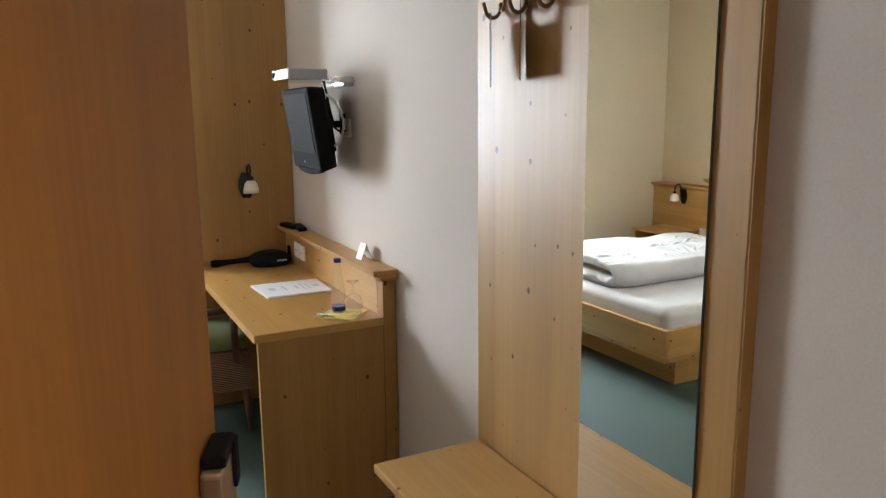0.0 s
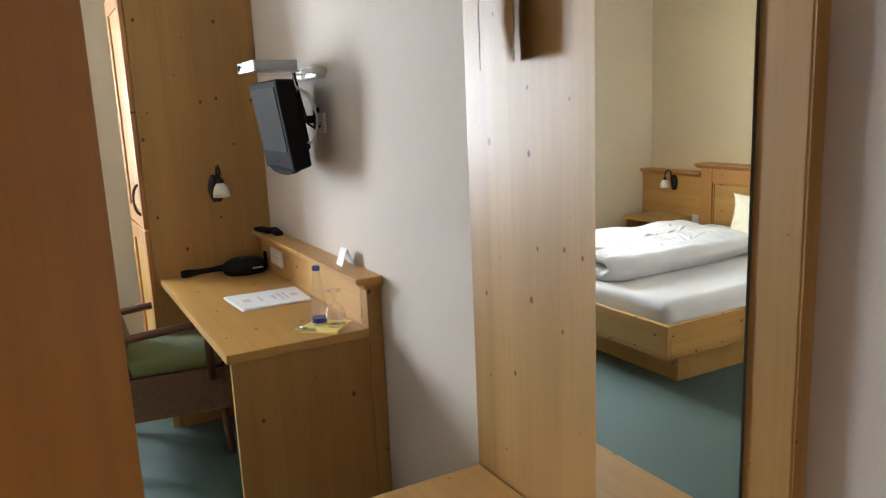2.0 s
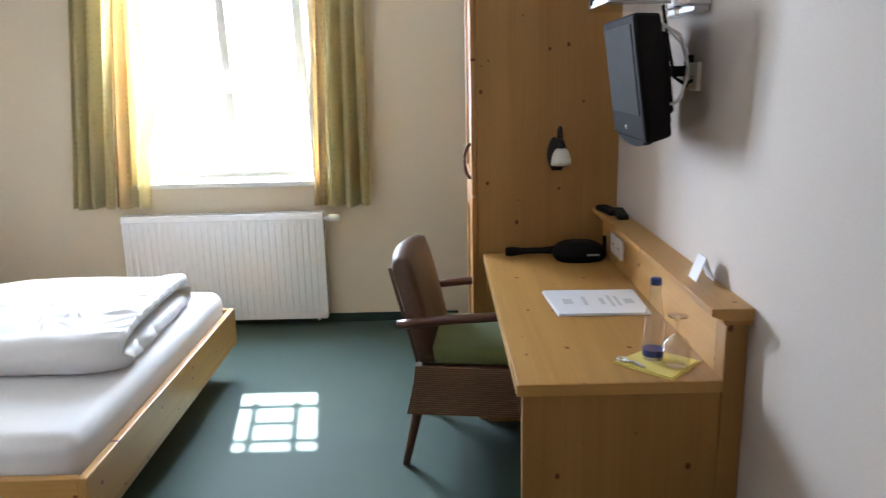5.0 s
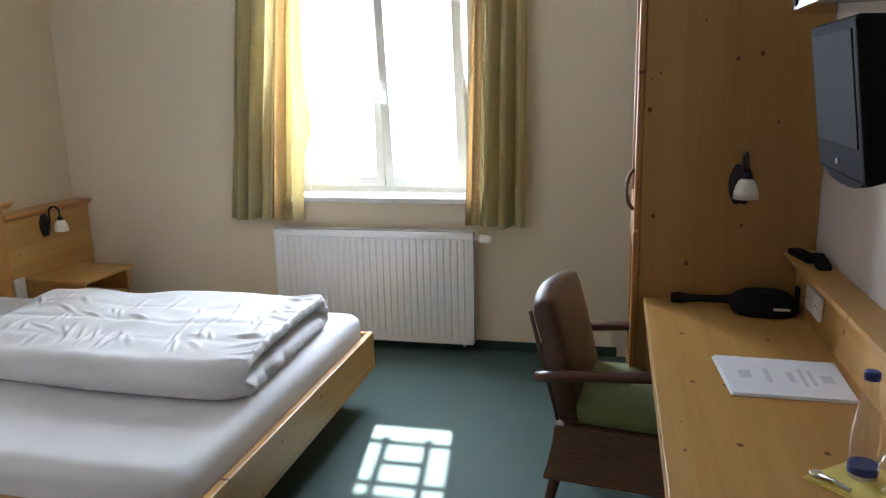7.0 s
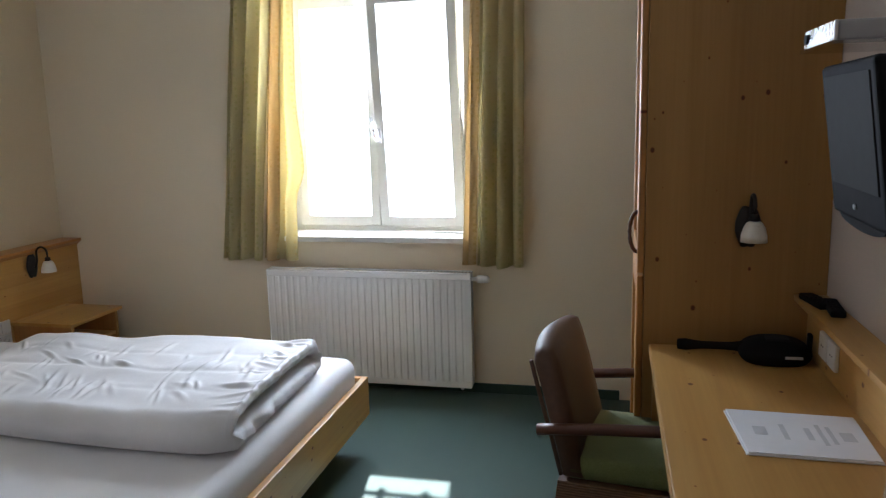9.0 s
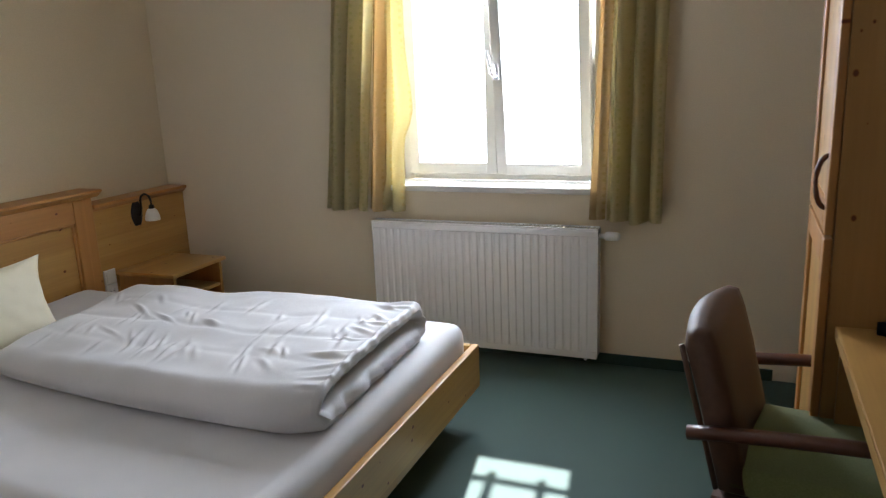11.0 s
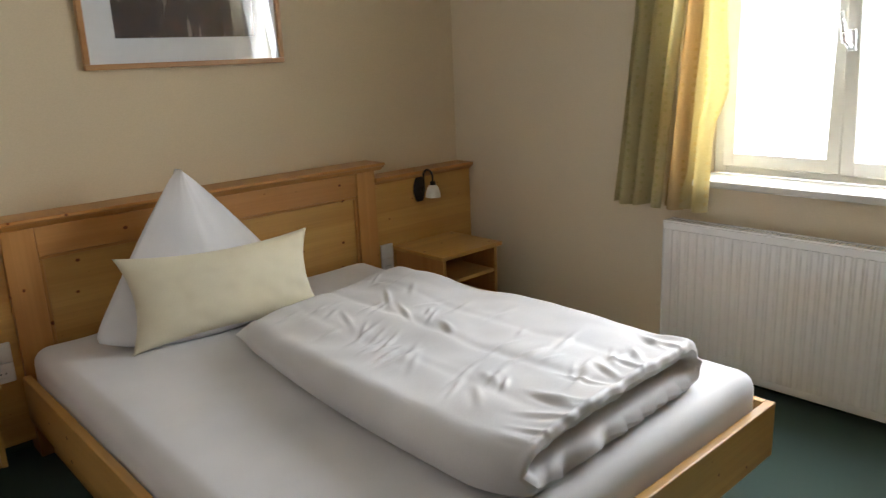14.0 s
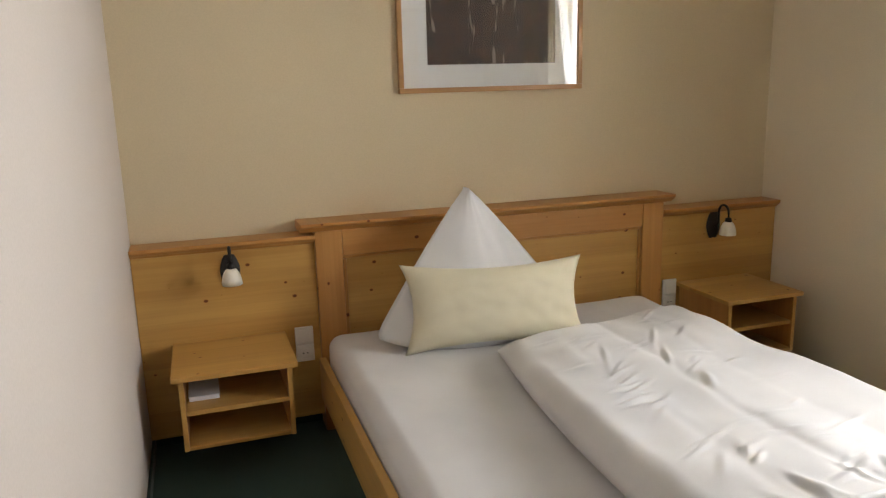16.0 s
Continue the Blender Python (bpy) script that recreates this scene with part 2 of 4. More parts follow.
def rattan():
    m, nt, b = mat("woven_apron", 0.6)
    v = coords(nt, obj=True)
    w = node(nt, "ShaderNodeTexWave", Scale=38.0, Distortion=0.8, Detail=1.0)
    w.bands_direction = "Z"
    nt.links.new(v, w.inputs["Vector"])
    n = noise_tex(nt, v, 90, 3)
    col = ramp(nt, w.outputs["Fac"], [(0.1, (0.13, 0.062, 0.03)), (0.9, (0.235, 0.125, 0.065))])
    nt.links.new(mix(nt, 0.6, col, ramp(nt, n, [(0.3, (0.75, 0.75, 0.75)), (0.7, (1.1, 1.1, 1.1))]), "MULTIPLY"), b.inputs["Base Color"])
    bump(nt, b, w.outputs["Fac"], 0.6, 0.004)
    return m
M_RATTAN = rattan()

def pane_glass(name, ior=1.45, tint=(1, 1, 1)):
    m, nt, b = mat(name, 0.0)
    t = nt.nodes.new("ShaderNodeBsdfTransparent")
    g = nt.nodes.new("ShaderNodeBsdfGlossy")
    g.inputs["Roughness"].default_value = 0.01
    t.inputs[0].default_value = (*tint, 1)
    lw = nt.nodes.new("ShaderNodeLayerWeight")
    lw.inputs[0].default_value = 0.5
    f = nt.nodes.new("ShaderNodeMapRange")
    f.interpolation_type = "SMOOTHSTEP"
    f.inputs["From Min"].default_value, f.inputs["From Max"].default_value = 0.35, 1.0
    f.inputs["To Min"].default_value, f.inputs["To Max"].default_value = 0.045 * ior, 0.35 * ior
    nt.links.new(lw.outputs["Facing"], f.inputs[0])
    ms = nt.nodes.new("ShaderNodeMixShader")
    nt.links.new(f.outputs[0], ms.inputs[0])
    nt.links.new(t.outputs[0], ms.inputs[1])
    nt.links.new(g.outputs[0], ms.inputs[2])
    nt.links.new(ms.outputs[0], nt.nodes["Material Output"].inputs[0])
    return m
M_PANE = pane_glass("pane_glass")
M_GLASS = pane_glass("clear_glass", 2.8)
M_WATER = pane_glass("bottle_glass", 1.8, (0.95, 0.965, 0.96))
M_MIRROR = mat("mirror_silver", 0.01, 1.0, (0.90, 0.92, 0.90))[0]
M_MIRROR_EDGE = plain("mirror_edge", (0.05, 0.06, 0.053), 0.3)
M_SHADE = plain("lamp_shade_opal", (0.80, 0.76, 0.66), 0.3, var=0.06, scale=60)

def forest_print():
    """A dark woodland print: pale upright trunks over brown undergrowth."""
    m, nt, b = mat("woodland_print", 0.5)
    v = coords(nt, (1, 1, 1))
    vs = coords(nt, (1, 1, 0.16))
    tr = noise_tex(nt, vs, 34, 2, 0.6)
    ground = noise_tex(nt, v, 14, 6, 0.5)
    base = ramp(nt, ground, [(0.3, (0.010, 0.007, 0.006)), (0.55, (0.05, 0.022, 0.012)), (0.75, (0.14, 0.065, 0.035))])
    trunk = ramp(nt, tr, [(0.60, (0, 0, 0)), (0.64, (0.30, 0.25, 0.21))])
    nt.links.new(mix(nt, 1.0, base, trunk, "ADD"), b.inputs["Base Color"])
    return m
M_PRINT_ART = forest_print()

def glow(name, c, s):
    m = bpy.data.materials.new(name)
    m.use_nodes = True
    nt = m.node_tree
    nt.nodes.remove(nt.nodes["Principled BSDF"])
    e = nt.nodes.new("ShaderNodeEmission")
    e.inputs[0].default_value, e.inputs[1].default_value = (*c, 1), s
    nt.links.new(e.outputs[0], nt.nodes["Material Output"].inputs[0])
    return m
M_SKYGLOW = glow("hazy_daylight", (0.95, 0.98, 1.0), 1.6)
M_LAMPGLOW = glow("unseen_lamp_glow", (1.0, 0.88, 0.74), 0.5)

# ---- building helpers ----
ORG = {}

def thing(name, at, label, category, group="", kind=""):
    e = new(name)
    e.empty_display_size = 0.1
    e.location = at
    ORG[e.name] = Vector(at)
    return tagged(e, label, category, group, kind)

def part(name, bm, material, parent=None, label="", smooth=False):
    """Links a bmesh as one mesh object under a thing or a part (world coordinates in, offset taken off)."""
    root = parent
    while root is not None and root.parent is not None:
        root = root.parent
    if root is not None and root.name in ORG:
        bmesh.ops.translate(bm, verts=bm.verts, vec=-ORG[root.name])
    bmesh.ops.recalc_face_normals(bm, faces=bm.faces)
    me = bpy.data.meshes.new(name)
    bm.to_mesh(me)
    bm.free()
    if smooth:
        for p in me.polygons:
            p.use_smooth = True
    me.materials.append(material)
    ob = new(name, me)
    ob.parent = parent
    if label:
        ob["label"] = label
    return ob

def box(x0, x1, y0, y1, z0, z1, bev=0.0, seg=2, bm=None):
    bm2 = bmesh.new()
    bmesh.ops.create_cube(bm2, size=1)
    for v in bm2.verts:
        v.co = Vector((x0 + (v.co.x + 0.5) * (x1 - x0), y0 + (v.co.y + 0.5) * (y1 - y0), z0 + (v.co.z + 0.5) * (z1 - z0)))
    if bev:
        bmesh.ops.bevel(bm2, geom=bm2.edges[:], offset=bev, segments=seg, affect="EDGES", profile=0.5)
    return bm2 if bm is None else join(bm, bm2)

def join(bm, other):
    me = bpy.data.meshes.new("tmp")
    other.to_mesh(me)
    other.free()
    bm.from_mesh(me)
    bpy.data.meshes.remove(me)
    return bm

def structure(name, bm, material, label, category, smooth=False):
    return tagged(part(name, bm, material, None, "", smooth), label, category, "", "structure")

def extrude_poly(pts, axis, a0, a1, bev=0.0):
    """A prism: a profile in the two other axes, run from a0 to a1 along axis."""
    bm = bmesh.new()
    def put(p, a):
        return {"x": (a, p[0], p[1]), "y": (p[0], a, p[1]), "z": (p[0], p[1], a)}[axis]
    lo = [bm.verts.new(put(p, a0)) for p in pts]
    hi = [bm.verts.new(put(p, a1)) for p in pts]
    n = len(pts)
    for i in range(n):
        bm.faces.new((lo[i], lo[(i + 1) % n], hi[(i + 1) % n], hi[i]))
    bm.faces.new(lo[::-1])
    bm.faces.new(hi)
    if bev:
        bmesh.ops.bevel(bm, geom=[e for e in bm.edges], offset=bev, segments=1, affect="EDGES")
    return bm

def lathe(profile, at, seg=28, axis="z"):
    """A turned body from (radius, height) pairs."""
    bm = bmesh.new()
    rings = []
    for r, h in profile:
        ring = []
        for i in range(seg):
            a = 2 * math.pi * i / seg
            p = (r * math.cos(a), r * math.sin(a), h)
            if axis == "x":
                p = (h, p[0], p[1])
            elif axis == "y":
                p = (p[0], h, p[1])
            ring.append(bm.verts.new(Vector(p) + Vector(at)))
        rings.append(ring)
    for a, b in zip(rings, rings[1:]):
        for i in range(seg):
            bm.faces.new((a[i], a[(i + 1) % seg], b[(i + 1) % seg], b[i]))
    if profile[0][0] > 1e-5:
        bm.faces.new(rings[0][::-1])
    if profile[-1][0] > 1e-5:
        bm.faces.new(rings[-1])
    bmesh.ops.remove_doubles(bm, verts=bm.verts, dist=1e-6)
    return bm

def tube(points, r, seg=8, taper=None):
    """A round bar along points."""
    bm = bmesh.new()
    pts = [Vector(p) for p in points]
    rings = []
    for i, p in enumerate(pts):
        d = (pts[min(i + 1, len(pts) - 1)] - pts[max(i - 1, 0)]).normalized()
        q = d.to_track_quat("Z", "Y")
        rr = r if taper is None else r + (taper - r) * i / (len(pts) - 1)
        rings.append([bm.verts.new(p + q @ Vector((rr * math.cos(2 * math.pi * k / seg), rr * math.sin(2 * math.pi * k / seg), 0))) for k in range(seg)])
    for a, b in zip(rings, rings[1:]):
        for i in range(seg):
            bm.faces.new((a[i], a[(i + 1) % seg], b[(i + 1) % seg], b[i]))
    bm.faces.new(rings[0][::-1])
    bm.faces.new(rings[-1])
    return bm

def arc(c, r, a0, a1, n, u, v):
    c, u, v = Vector(c), Vector(u), Vector(v)
    return [c + u * (r * math.cos(radians(a0 + (a1 - a0) * i / n))) + v * (r * math.sin(radians(a0 + (a1 - a0) * i / n))) for i in range(n + 1)]

# ---- the shell ----
XD, XH, YW, YB, XB, YE, ZC = 0.012, -4.02, 0.0, -3.13, -1.78, -5.10, 2.7   # desk wall, bed wall, window wall, bath walls, entry wall, ceiling
WX0, WX1, WZ0, WZ1 = -2.525, -1.445, 0.885, 2.26                              # window opening
DX0, DX1 = -1.24, -0.30                                                     # doorway

structure("floor", box(XH - 0.2, XD + 0.2, -7.2, YW + 0.35, -0.12, 0.0), M_CARPET, "dark green short-pile carpet over the whole floor", "floor")
structure("ceiling", box(XH - 0.2, XD + 0.2, -7.2, YW + 0.35, ZC, ZC + 0.15), M_CEIL, "plain white painted ceiling", "ceiling")
structure("wall_desk", box(XD, XD + 0.2, -7.2, YW + 0.35, 0, ZC), M_WALL, "off-white painted wall behind the desk", "wall")
structure("wall_headboard", box(XH - 0.2, XH, YB - 0.12, YW + 0.35, 0, ZC), M_CREAM, "cream painted wall behind the bed", "wall")
wb = box(XH, WX0, YW, YW + 0.32, 0, ZC)
box(WX1, XD, YW, YW + 0.32, 0, ZC, bm=wb)
box(WX0, WX1, YW, YW + 0.32, 0, WZ0 - 0.03, bm=wb)
box(WX0, WX1, YW, YW + 0.32, WZ1, ZC, bm=wb)
structure("wall_window", wb, M_WALLWIN, "cream painted outside wall with a deep window opening", "wall")
bb = extrude_poly([(XH, YB), (XB - 0.03, YB)] + [(XB - 0.03 + 0.03 * math.sin(radians(a)), YB - 0.03 + 0.03 * math.cos(radians(a))) for a in (22, 45, 68)]
                  + [(XB, YB - 0.03), (XB, YE), (XB - 0.12, YE), (XB - 0.12, YB - 0.12), (XH, YB - 0.12)], "z", 0, ZC)
structure("wall_bathroom", bb, M_WALL, "off-white wall with a rounded outer corner", "wall")
eb = box(XB, DX0, YE - 0.12, YE, 0, ZC)
box(DX1, XD, YE - 0.12, YE, 0, ZC, bm=eb)
box(DX0, DX1, YE - 0.12, YE, 2.06, ZC, bm=eb)
structure("wall_entry", eb, M_WALL, "off-white wall round the room door", "wall")
structure("wall_corridor", box(XB - 0.3, XD, -7.2, -7.05, 0, ZC), M_WALL, "off-white end wall of the corridor", "wall")
structure("wall_corridor_side", box(XB - 0.3, XB - 0.18, -7.05, YE - 0.0, 0, ZC), M_WALL, "off-white side wall of the corridor", "wall")

# carpet skirting
structure("baseboard_window", box(XH, -0.62, YW - 0.012, YW, 0, 0.055, 0.003), M_SKIRT, "dark green carpet skirting strip", "baseboard")
structure("baseboard_headboard", box(XH, XH + 0.012, YB, YW - 0.013, 0, 0.055, 0.003), M_SKIRT, "dark green carpet skirting strip", "baseboard")
structure("baseboard_bath", box(XH + 0.013, XB - 0.01, YB, YB + 0.012, 0, 0.055, 0.003), M_SKIRT, "dark green carpet skirting strip", "baseboard")
structure("baseboard_hall", box(XB, XB + 0.012, YE, YB + 0.012, 0, 0.055, 0.003), M_SKIRT, "dark green carpet skirting strip", "baseboard")
structure("baseboard_desk", box(XD - 0.012, XD, YE, -2.77, 0, 0.055, 0.003), M_SKIRT, "dark green carpet skirting strip", "baseboard")

# door lining
dl = box(DX0 - 0.06, DX0 + 0.02, YE - 0.13, YE + 0.012, 0, 2.04, 0.004)
box(DX1 - 0.02, DX1 + 0.06, YE - 0.13, YE + 0.012, 0, 2.04, 0.004, bm=dl)
box(DX0 - 0.06, DX1 + 0.06, YE - 0.13, YE + 0.012, 2.04, 2.1, 0.004, bm=dl)
structure("door_frame", dl, M_DOOR, "warm brown wooden door lining", "door frame")

# ---- window ----
win = thing("window_1", (-2.06, 0.22, WZ0), "white two-sash casement window, shut, bright daylight behind", "window", kind="structure")
FY0, FY1 = 0.19, 0.26
fr = box(WX0, WX0 + 0.06, FY0, FY1, WZ0, WZ1, 0.006)
box(WX1 - 0.06, WX1, FY0, FY1, WZ0, WZ1, 0.006, bm=fr)
box(WX0 + 0.06, WX1 - 0.06, FY0, FY1, WZ0, WZ0 + 0.05, 0.006, bm=fr)
box(WX0 + 0.06, WX1 - 0.06, FY0, FY1, WZ1 - 0.06, WZ1, 0.006, bm=fr)
part("window_frame", fr, M_UPVC, win)
XM = -1.985
def tipped(bm, lean):
    """Tips a sash inwards about its bottom edge."""
    bmesh.ops.rotate(bm, cent=(XM, FY0 + 0.02, WZ0 + 0.036), matrix=Matrix.Rotation(radians(lean), 3, "X"), verts=bm.verts)
    return bm
for sx0, sx1, lean in ((WX0 + 0.045, XM - 0.002, 0), (XM + 0.002, WX1 - 0.045, 6.5)):
    s = box(sx0, sx0 + 0.055, FY0 - 0.02, FY1 - 0.01, WZ0 + 0.035, WZ1 - 0.045, 0.006)
    box(sx1 - 0.055, sx1, FY0 - 0.02, FY1 - 0.01, WZ0 + 0.035, WZ1 - 0.045, 0.006, bm=s)
    box(sx0 + 0.05, sx1 - 0.05, FY0 - 0.02, FY1 - 0.01, WZ0 + 0.035, WZ0 + 0.095, 0.006, bm=s)
    box(sx0 + 0.05, sx1 - 0.05, FY0 - 0.02, FY1 - 0.01, WZ1 - 0.105, WZ1 - 0.045, 0.006, bm=s)
    sash = part("sash", tipped(s, lean), M_UPVC, win, "sash tipped inwards at the top" if lean else "")
    pn = part("pane", tipped(box(sx0 + 0.052, sx1 - 0.052, 0.22, 0.224, WZ0 + 0.09, WZ1 - 0.1), lean), M_PANE, sash)
    pn.visible_shadow = False
hd = box(XM + 0.012, XM + 0.042, FY0 - 0.034, FY0 - 0.02, 1.41, 1.49, 0.004)
join(hd, tube([(XM + 0.027, FY0 - 0.034, 1.43), (XM + 0.027, FY0 - 0.055, 1.43), (XM + 0.013, FY0 - 0.062, 1.45), (XM - 0.004, FY0 - 0.06, 1.56)], 0.009))
part("handle", tipped(hd, 6.5), M_ALU, win, "brushed metal window handle", True)
structure("window_sill", box(WX0 - 0.02, WX1 + 0.02, -0.035, 0.19, WZ0 - 0.03, WZ0 + 0.001, 0.006), M_SILL, "white stone window sill in the deep reveal", "window sill")

# bright hazy outdoors far beyond the window, and the ground outside
bd = bmesh.new()
bmesh.ops.create_grid(bd, x_segments=1, y_segments=1, size=1)
for v in bd.verts:
    v.co = Vector((v.co.x * 90 - 2, 55, v.co.y * 40 + 4))
structure("backdrop", bd, M_SKYGLOW, "overexposed hazy daylight outside the window", "sky")
structure("ground", box(-40, 40, 0.36, 14, -3.2, -3.0), M_OUT, "pale paved yard outside below the window", "ground")

# unseen slatted screen added outside over the window; its gaps cast the carpet's light bars
can = thing("sun_patch_screen", (-2.0, 0.33, 2.58), "unseen timber screen above the window, its barred opening added to shape the sun patch", "canopy")
CZ0, CZ1 = 2.58, 2.60
OX0, OX1, OY0, OY1 = -2.085, -1.705, 0.765, 1.345
def raked(bm):
    """Skews the opening so that its light falls square on the carpet."""
    for v in bm.verts:
        v.co.x -= 0.145 * (v.co.y - OY0)
    return bm
cb = box(-4.6, OX0, 0.32, 1.9, CZ0, CZ1)
box(OX1, 0.6, 0.32, 1.9, CZ0, CZ1, bm=cb)
box(OX0, OX1, 0.32, OY0, CZ0, CZ1, bm=cb)
box(OX0, OX1, OY1, 1.9, CZ0, CZ1, bm=cb)
part("screen_board", raked(cb), M_PINE_X, can)
for y, x0, x1 in ((0.835, OX0, OX1), (1.0, OX0 + 0.09, OX1 - 0.09), (1.17, OX0, OX1)):
    part("slat", raked(box(x0, x1, y, y + 0.035, CZ0 + 0.004, CZ1 - 0.008)), M_PINE_X, can)
for x in (OX0 + 0.085, OX1 - 0.105):
    part("bar", raked(box(x - 0.004, x + 0.028, OY0, OY1 - 0.1, CZ0 + 0.0125, CZ1 - 0.001)), M_PINE_X, can)

# ---- curtains ----
def curtain(name, low, high, folds, m, parent, y=-0.075, depth=0.028, z0=0.755, z1=2.42, seed=0, pinch=0.0):
    """A hanging cloth strip in folds; low and high are its (x0, x1) at the hem and at the rail."""
    rng = random.Random(seed)
    bm = bmesh.new()
    nx, nz = folds * 14, 26
    ph = [rng.uniform(-0.5, 0.5) for _ in range(folds + 2)]
    wide = [rng.uniform(0.7, 1.3) for _ in range(folds + 2)]
    rows = []
    for j in range(nz + 1):
        t = j / nz
        z = z0 + (z1 - z0) * t
        x0, x1 = low[0] + (high[0] - low[0]) * t, low[1] + (high[1] - low[1]) * t
        row = []
        for i in range(nx + 1):
            s = i / nx
            k = s * folds
            f = k - int(k)
            blend = wide[int(k)] * (1 - f) + wide[int(k) + 1] * f
            a = 2 * math.pi * k + (ph[int(k)] * (1 - f) + ph[int(k) + 1] * f) * (1 - t) * 1.6
            amp = depth * blend * (1.0 + 0.3 * math.sin(2.3 * t + k)) * (0.7 + 0.3 * (1 - t))
            x = x0 + (x1 - x0) * s + 0.012 * math.sin(a + 0.8)
            if pinch:
                x += pinch * math.exp(-((t - 0.30) / (0.05 if t < 0.30 else 0.16)) ** 2) * s
            row.append(bm.verts.new((x, y + amp * math.sin(a) + 0.006 * math.sin(7 * t + 3 * s), z + 0.006 * math.sin(a * 0.5 + seed) * (1 - t))))
        rows.append(row)
    for a, b in zip(rows, rows[1:]):
        for i in range(nx):
            bm.faces.new((a[i], a[i + 1], b[i + 1], b[i]))
    bmesh.ops.solidify(bm, geom=bm.faces[:], thickness=0.003)
    return part(name, bm, m, parent, "", True)

cl = thing("curtain", (-2.7, -0.07, 0.755), "olive green patterned curtain with yellow and orange inner stripes", "curtain", "window curtains")
curtain("olive_drop", (-2.87, -2.63), (-2.70, -2.475), 3, M_CURT, cl, seed=1, depth=0.032)
curtain("orange_stripe", (-2.635, -2.545), (-2.48, -2.42), 1, M_CURT_O, cl, seed=2, depth=0.02, y=-0.068)
curtain("yellow_stripe", (-2.55, -2.425), (-2.425, -2.36), 1, M_CURT_Y, cl, seed=3, depth=0.022, y=-0.06, pinch=0.05)
cr = thing("curtain", (-1.30, -0.07, 0.755), "olive green patterned curtain with an orange inner stripe", "curtain", "window curtains")
curtain("orange_stripe", (-1.465, -1.385), (-1.385, -1.335), 1, M_CURT_O, cr, seed=4, depth=0.014, y=-0.06, z0=0.745)
curtain("olive_drop", (-1.39, -1.13), (-1.34, -1.12), 3, M_CURT, cr, seed=6, depth=0.034, z0=0.738)
rail = thing("curtain_rail", (-2.05, -0.075, 2.42), "white curtain rail above the window", "curtain rail")
part("rail", box(-3.05, -1.1, -0.095, -0.055, 2.42, 2.445, 0.004), M_WHITE, rail)
for x in (-2.95, -2.05, -1.2):
    part("bracket", box(x - 0.012, x + 0.012, -0.06, 0.0, 2.425, 2.46, 0.003), M_WHITE, rail)

# ---- radiator ----
RX0, RX1, RZ0, RZ1 = -2.597, -1.412, 0.055, 0.703
rad = thing("radiator", (-2.0, -0.07, RZ0), "white enamelled panel radiator mounted under the window", "radiator")
pts = [(RX0, -0.098), (RX0 + 0.03, -0.104)]
n_rib = 28
for i in range(n_rib):
    x = RX0 + 0.04 + (RX1 - RX0 - 0.08) * i / n_rib
    w = (RX1 - RX0 - 0.08) / n_rib
    pts += [(x + 0.06 * w, -0.104), (x + 0.28 * w, -0.1085), (x + 0.74 * w, -0.1085), (x + 0.92 * w, -0.104)]
pts += [(RX1 - 0.03, -0.104), (RX1, -0.098), (RX1, -0.092), (RX0, -0.092)]
rp = extrude_poly(pts, "z", RZ0 + 0.035, RZ1 - 0.035)
box(RX0, RX1, -0.106, -0.09, RZ0, RZ0 + 0.036, 0.004, bm=rp)
box(RX0, RX1, -0.106, -0.09, RZ1 - 0.036, RZ1 - 0.004, 0.004, bm=rp)
part("front_panel", rp, M_ENAMEL, rad)
part("back_panel", box(RX0 + 0.01, RX1 - 0.01, -0.045, -0.033, RZ0 + 0.01, RZ1 - 0.02, 0.003), M_ENAMEL, rad)
for x in (RX0 - 0.003, RX1 - 0.001):
    part("side_cover", box(x, x + 0.004, -0.102, -0.033, RZ0 + 0.01, RZ1, 0.001), M_ENAMEL, rad)
gr = box(RX0, RX1, -0.104, -0.094, RZ1 - 0.004, RZ1 + 0.004, 0.002)
box(RX0, RX1, -0.04, -0.03, RZ1 - 0.004, RZ1 + 0.004, 0.002, bm=gr)
for i in range(60):
    x = RX0 + (RX1 - RX0) * (i + 0.5) / 60
    box(x - 0.004, x + 0.004, -0.095, -0.039, RZ1 - 0.003, RZ1 + 0.001, bm=gr)
part("top_grille", gr, M_ENAMEL, rad)
vv = lathe([(0.012, 0), (0.012, 0.03), (0.02, 0.032), (0.022, 0.05), (0.02, 0.09), (0.014, 0.1), (0.0, 0.1)], (RX1, -0.07, RZ1 - 0.035), 18, "x")
part("thermostat_valve", vv, M_WHITE, rad, "white thermostatic valve head", True)
for x in (RX0 + 0.15, RX1 - 0.15):
    part("bracket", box(x - 0.015, x + 0.015, -0.034, 0.0, RZ0 + 0.1, RZ1 - 0.1, 0.002), M_ENAMEL, rad)
part("pipe", tube([(RX1 - 0.06, -0.07, RZ0 + 0.01), (RX1 - 0.06, -0.07, 0.04), (RX1 - 0.06, -0.03, 0.03), (RX1 - 0.06, 0.0, 0.03)], 0.009), M_ENAMEL, rad)

# ---- wardrobe ----
WY0, WY1, WXF = -1.39, -0.86, -0.562
wd = thing("wardrobe", (-0.3, -1.12, 0), "tall knotty pine wardrobe with framed doors beside the desk", "wardrobe")
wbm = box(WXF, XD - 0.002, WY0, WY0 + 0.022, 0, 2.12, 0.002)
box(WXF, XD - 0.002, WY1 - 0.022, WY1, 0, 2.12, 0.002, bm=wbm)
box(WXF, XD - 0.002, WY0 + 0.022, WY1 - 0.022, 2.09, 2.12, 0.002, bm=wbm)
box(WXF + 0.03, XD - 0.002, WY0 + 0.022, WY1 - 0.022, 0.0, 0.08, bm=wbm)
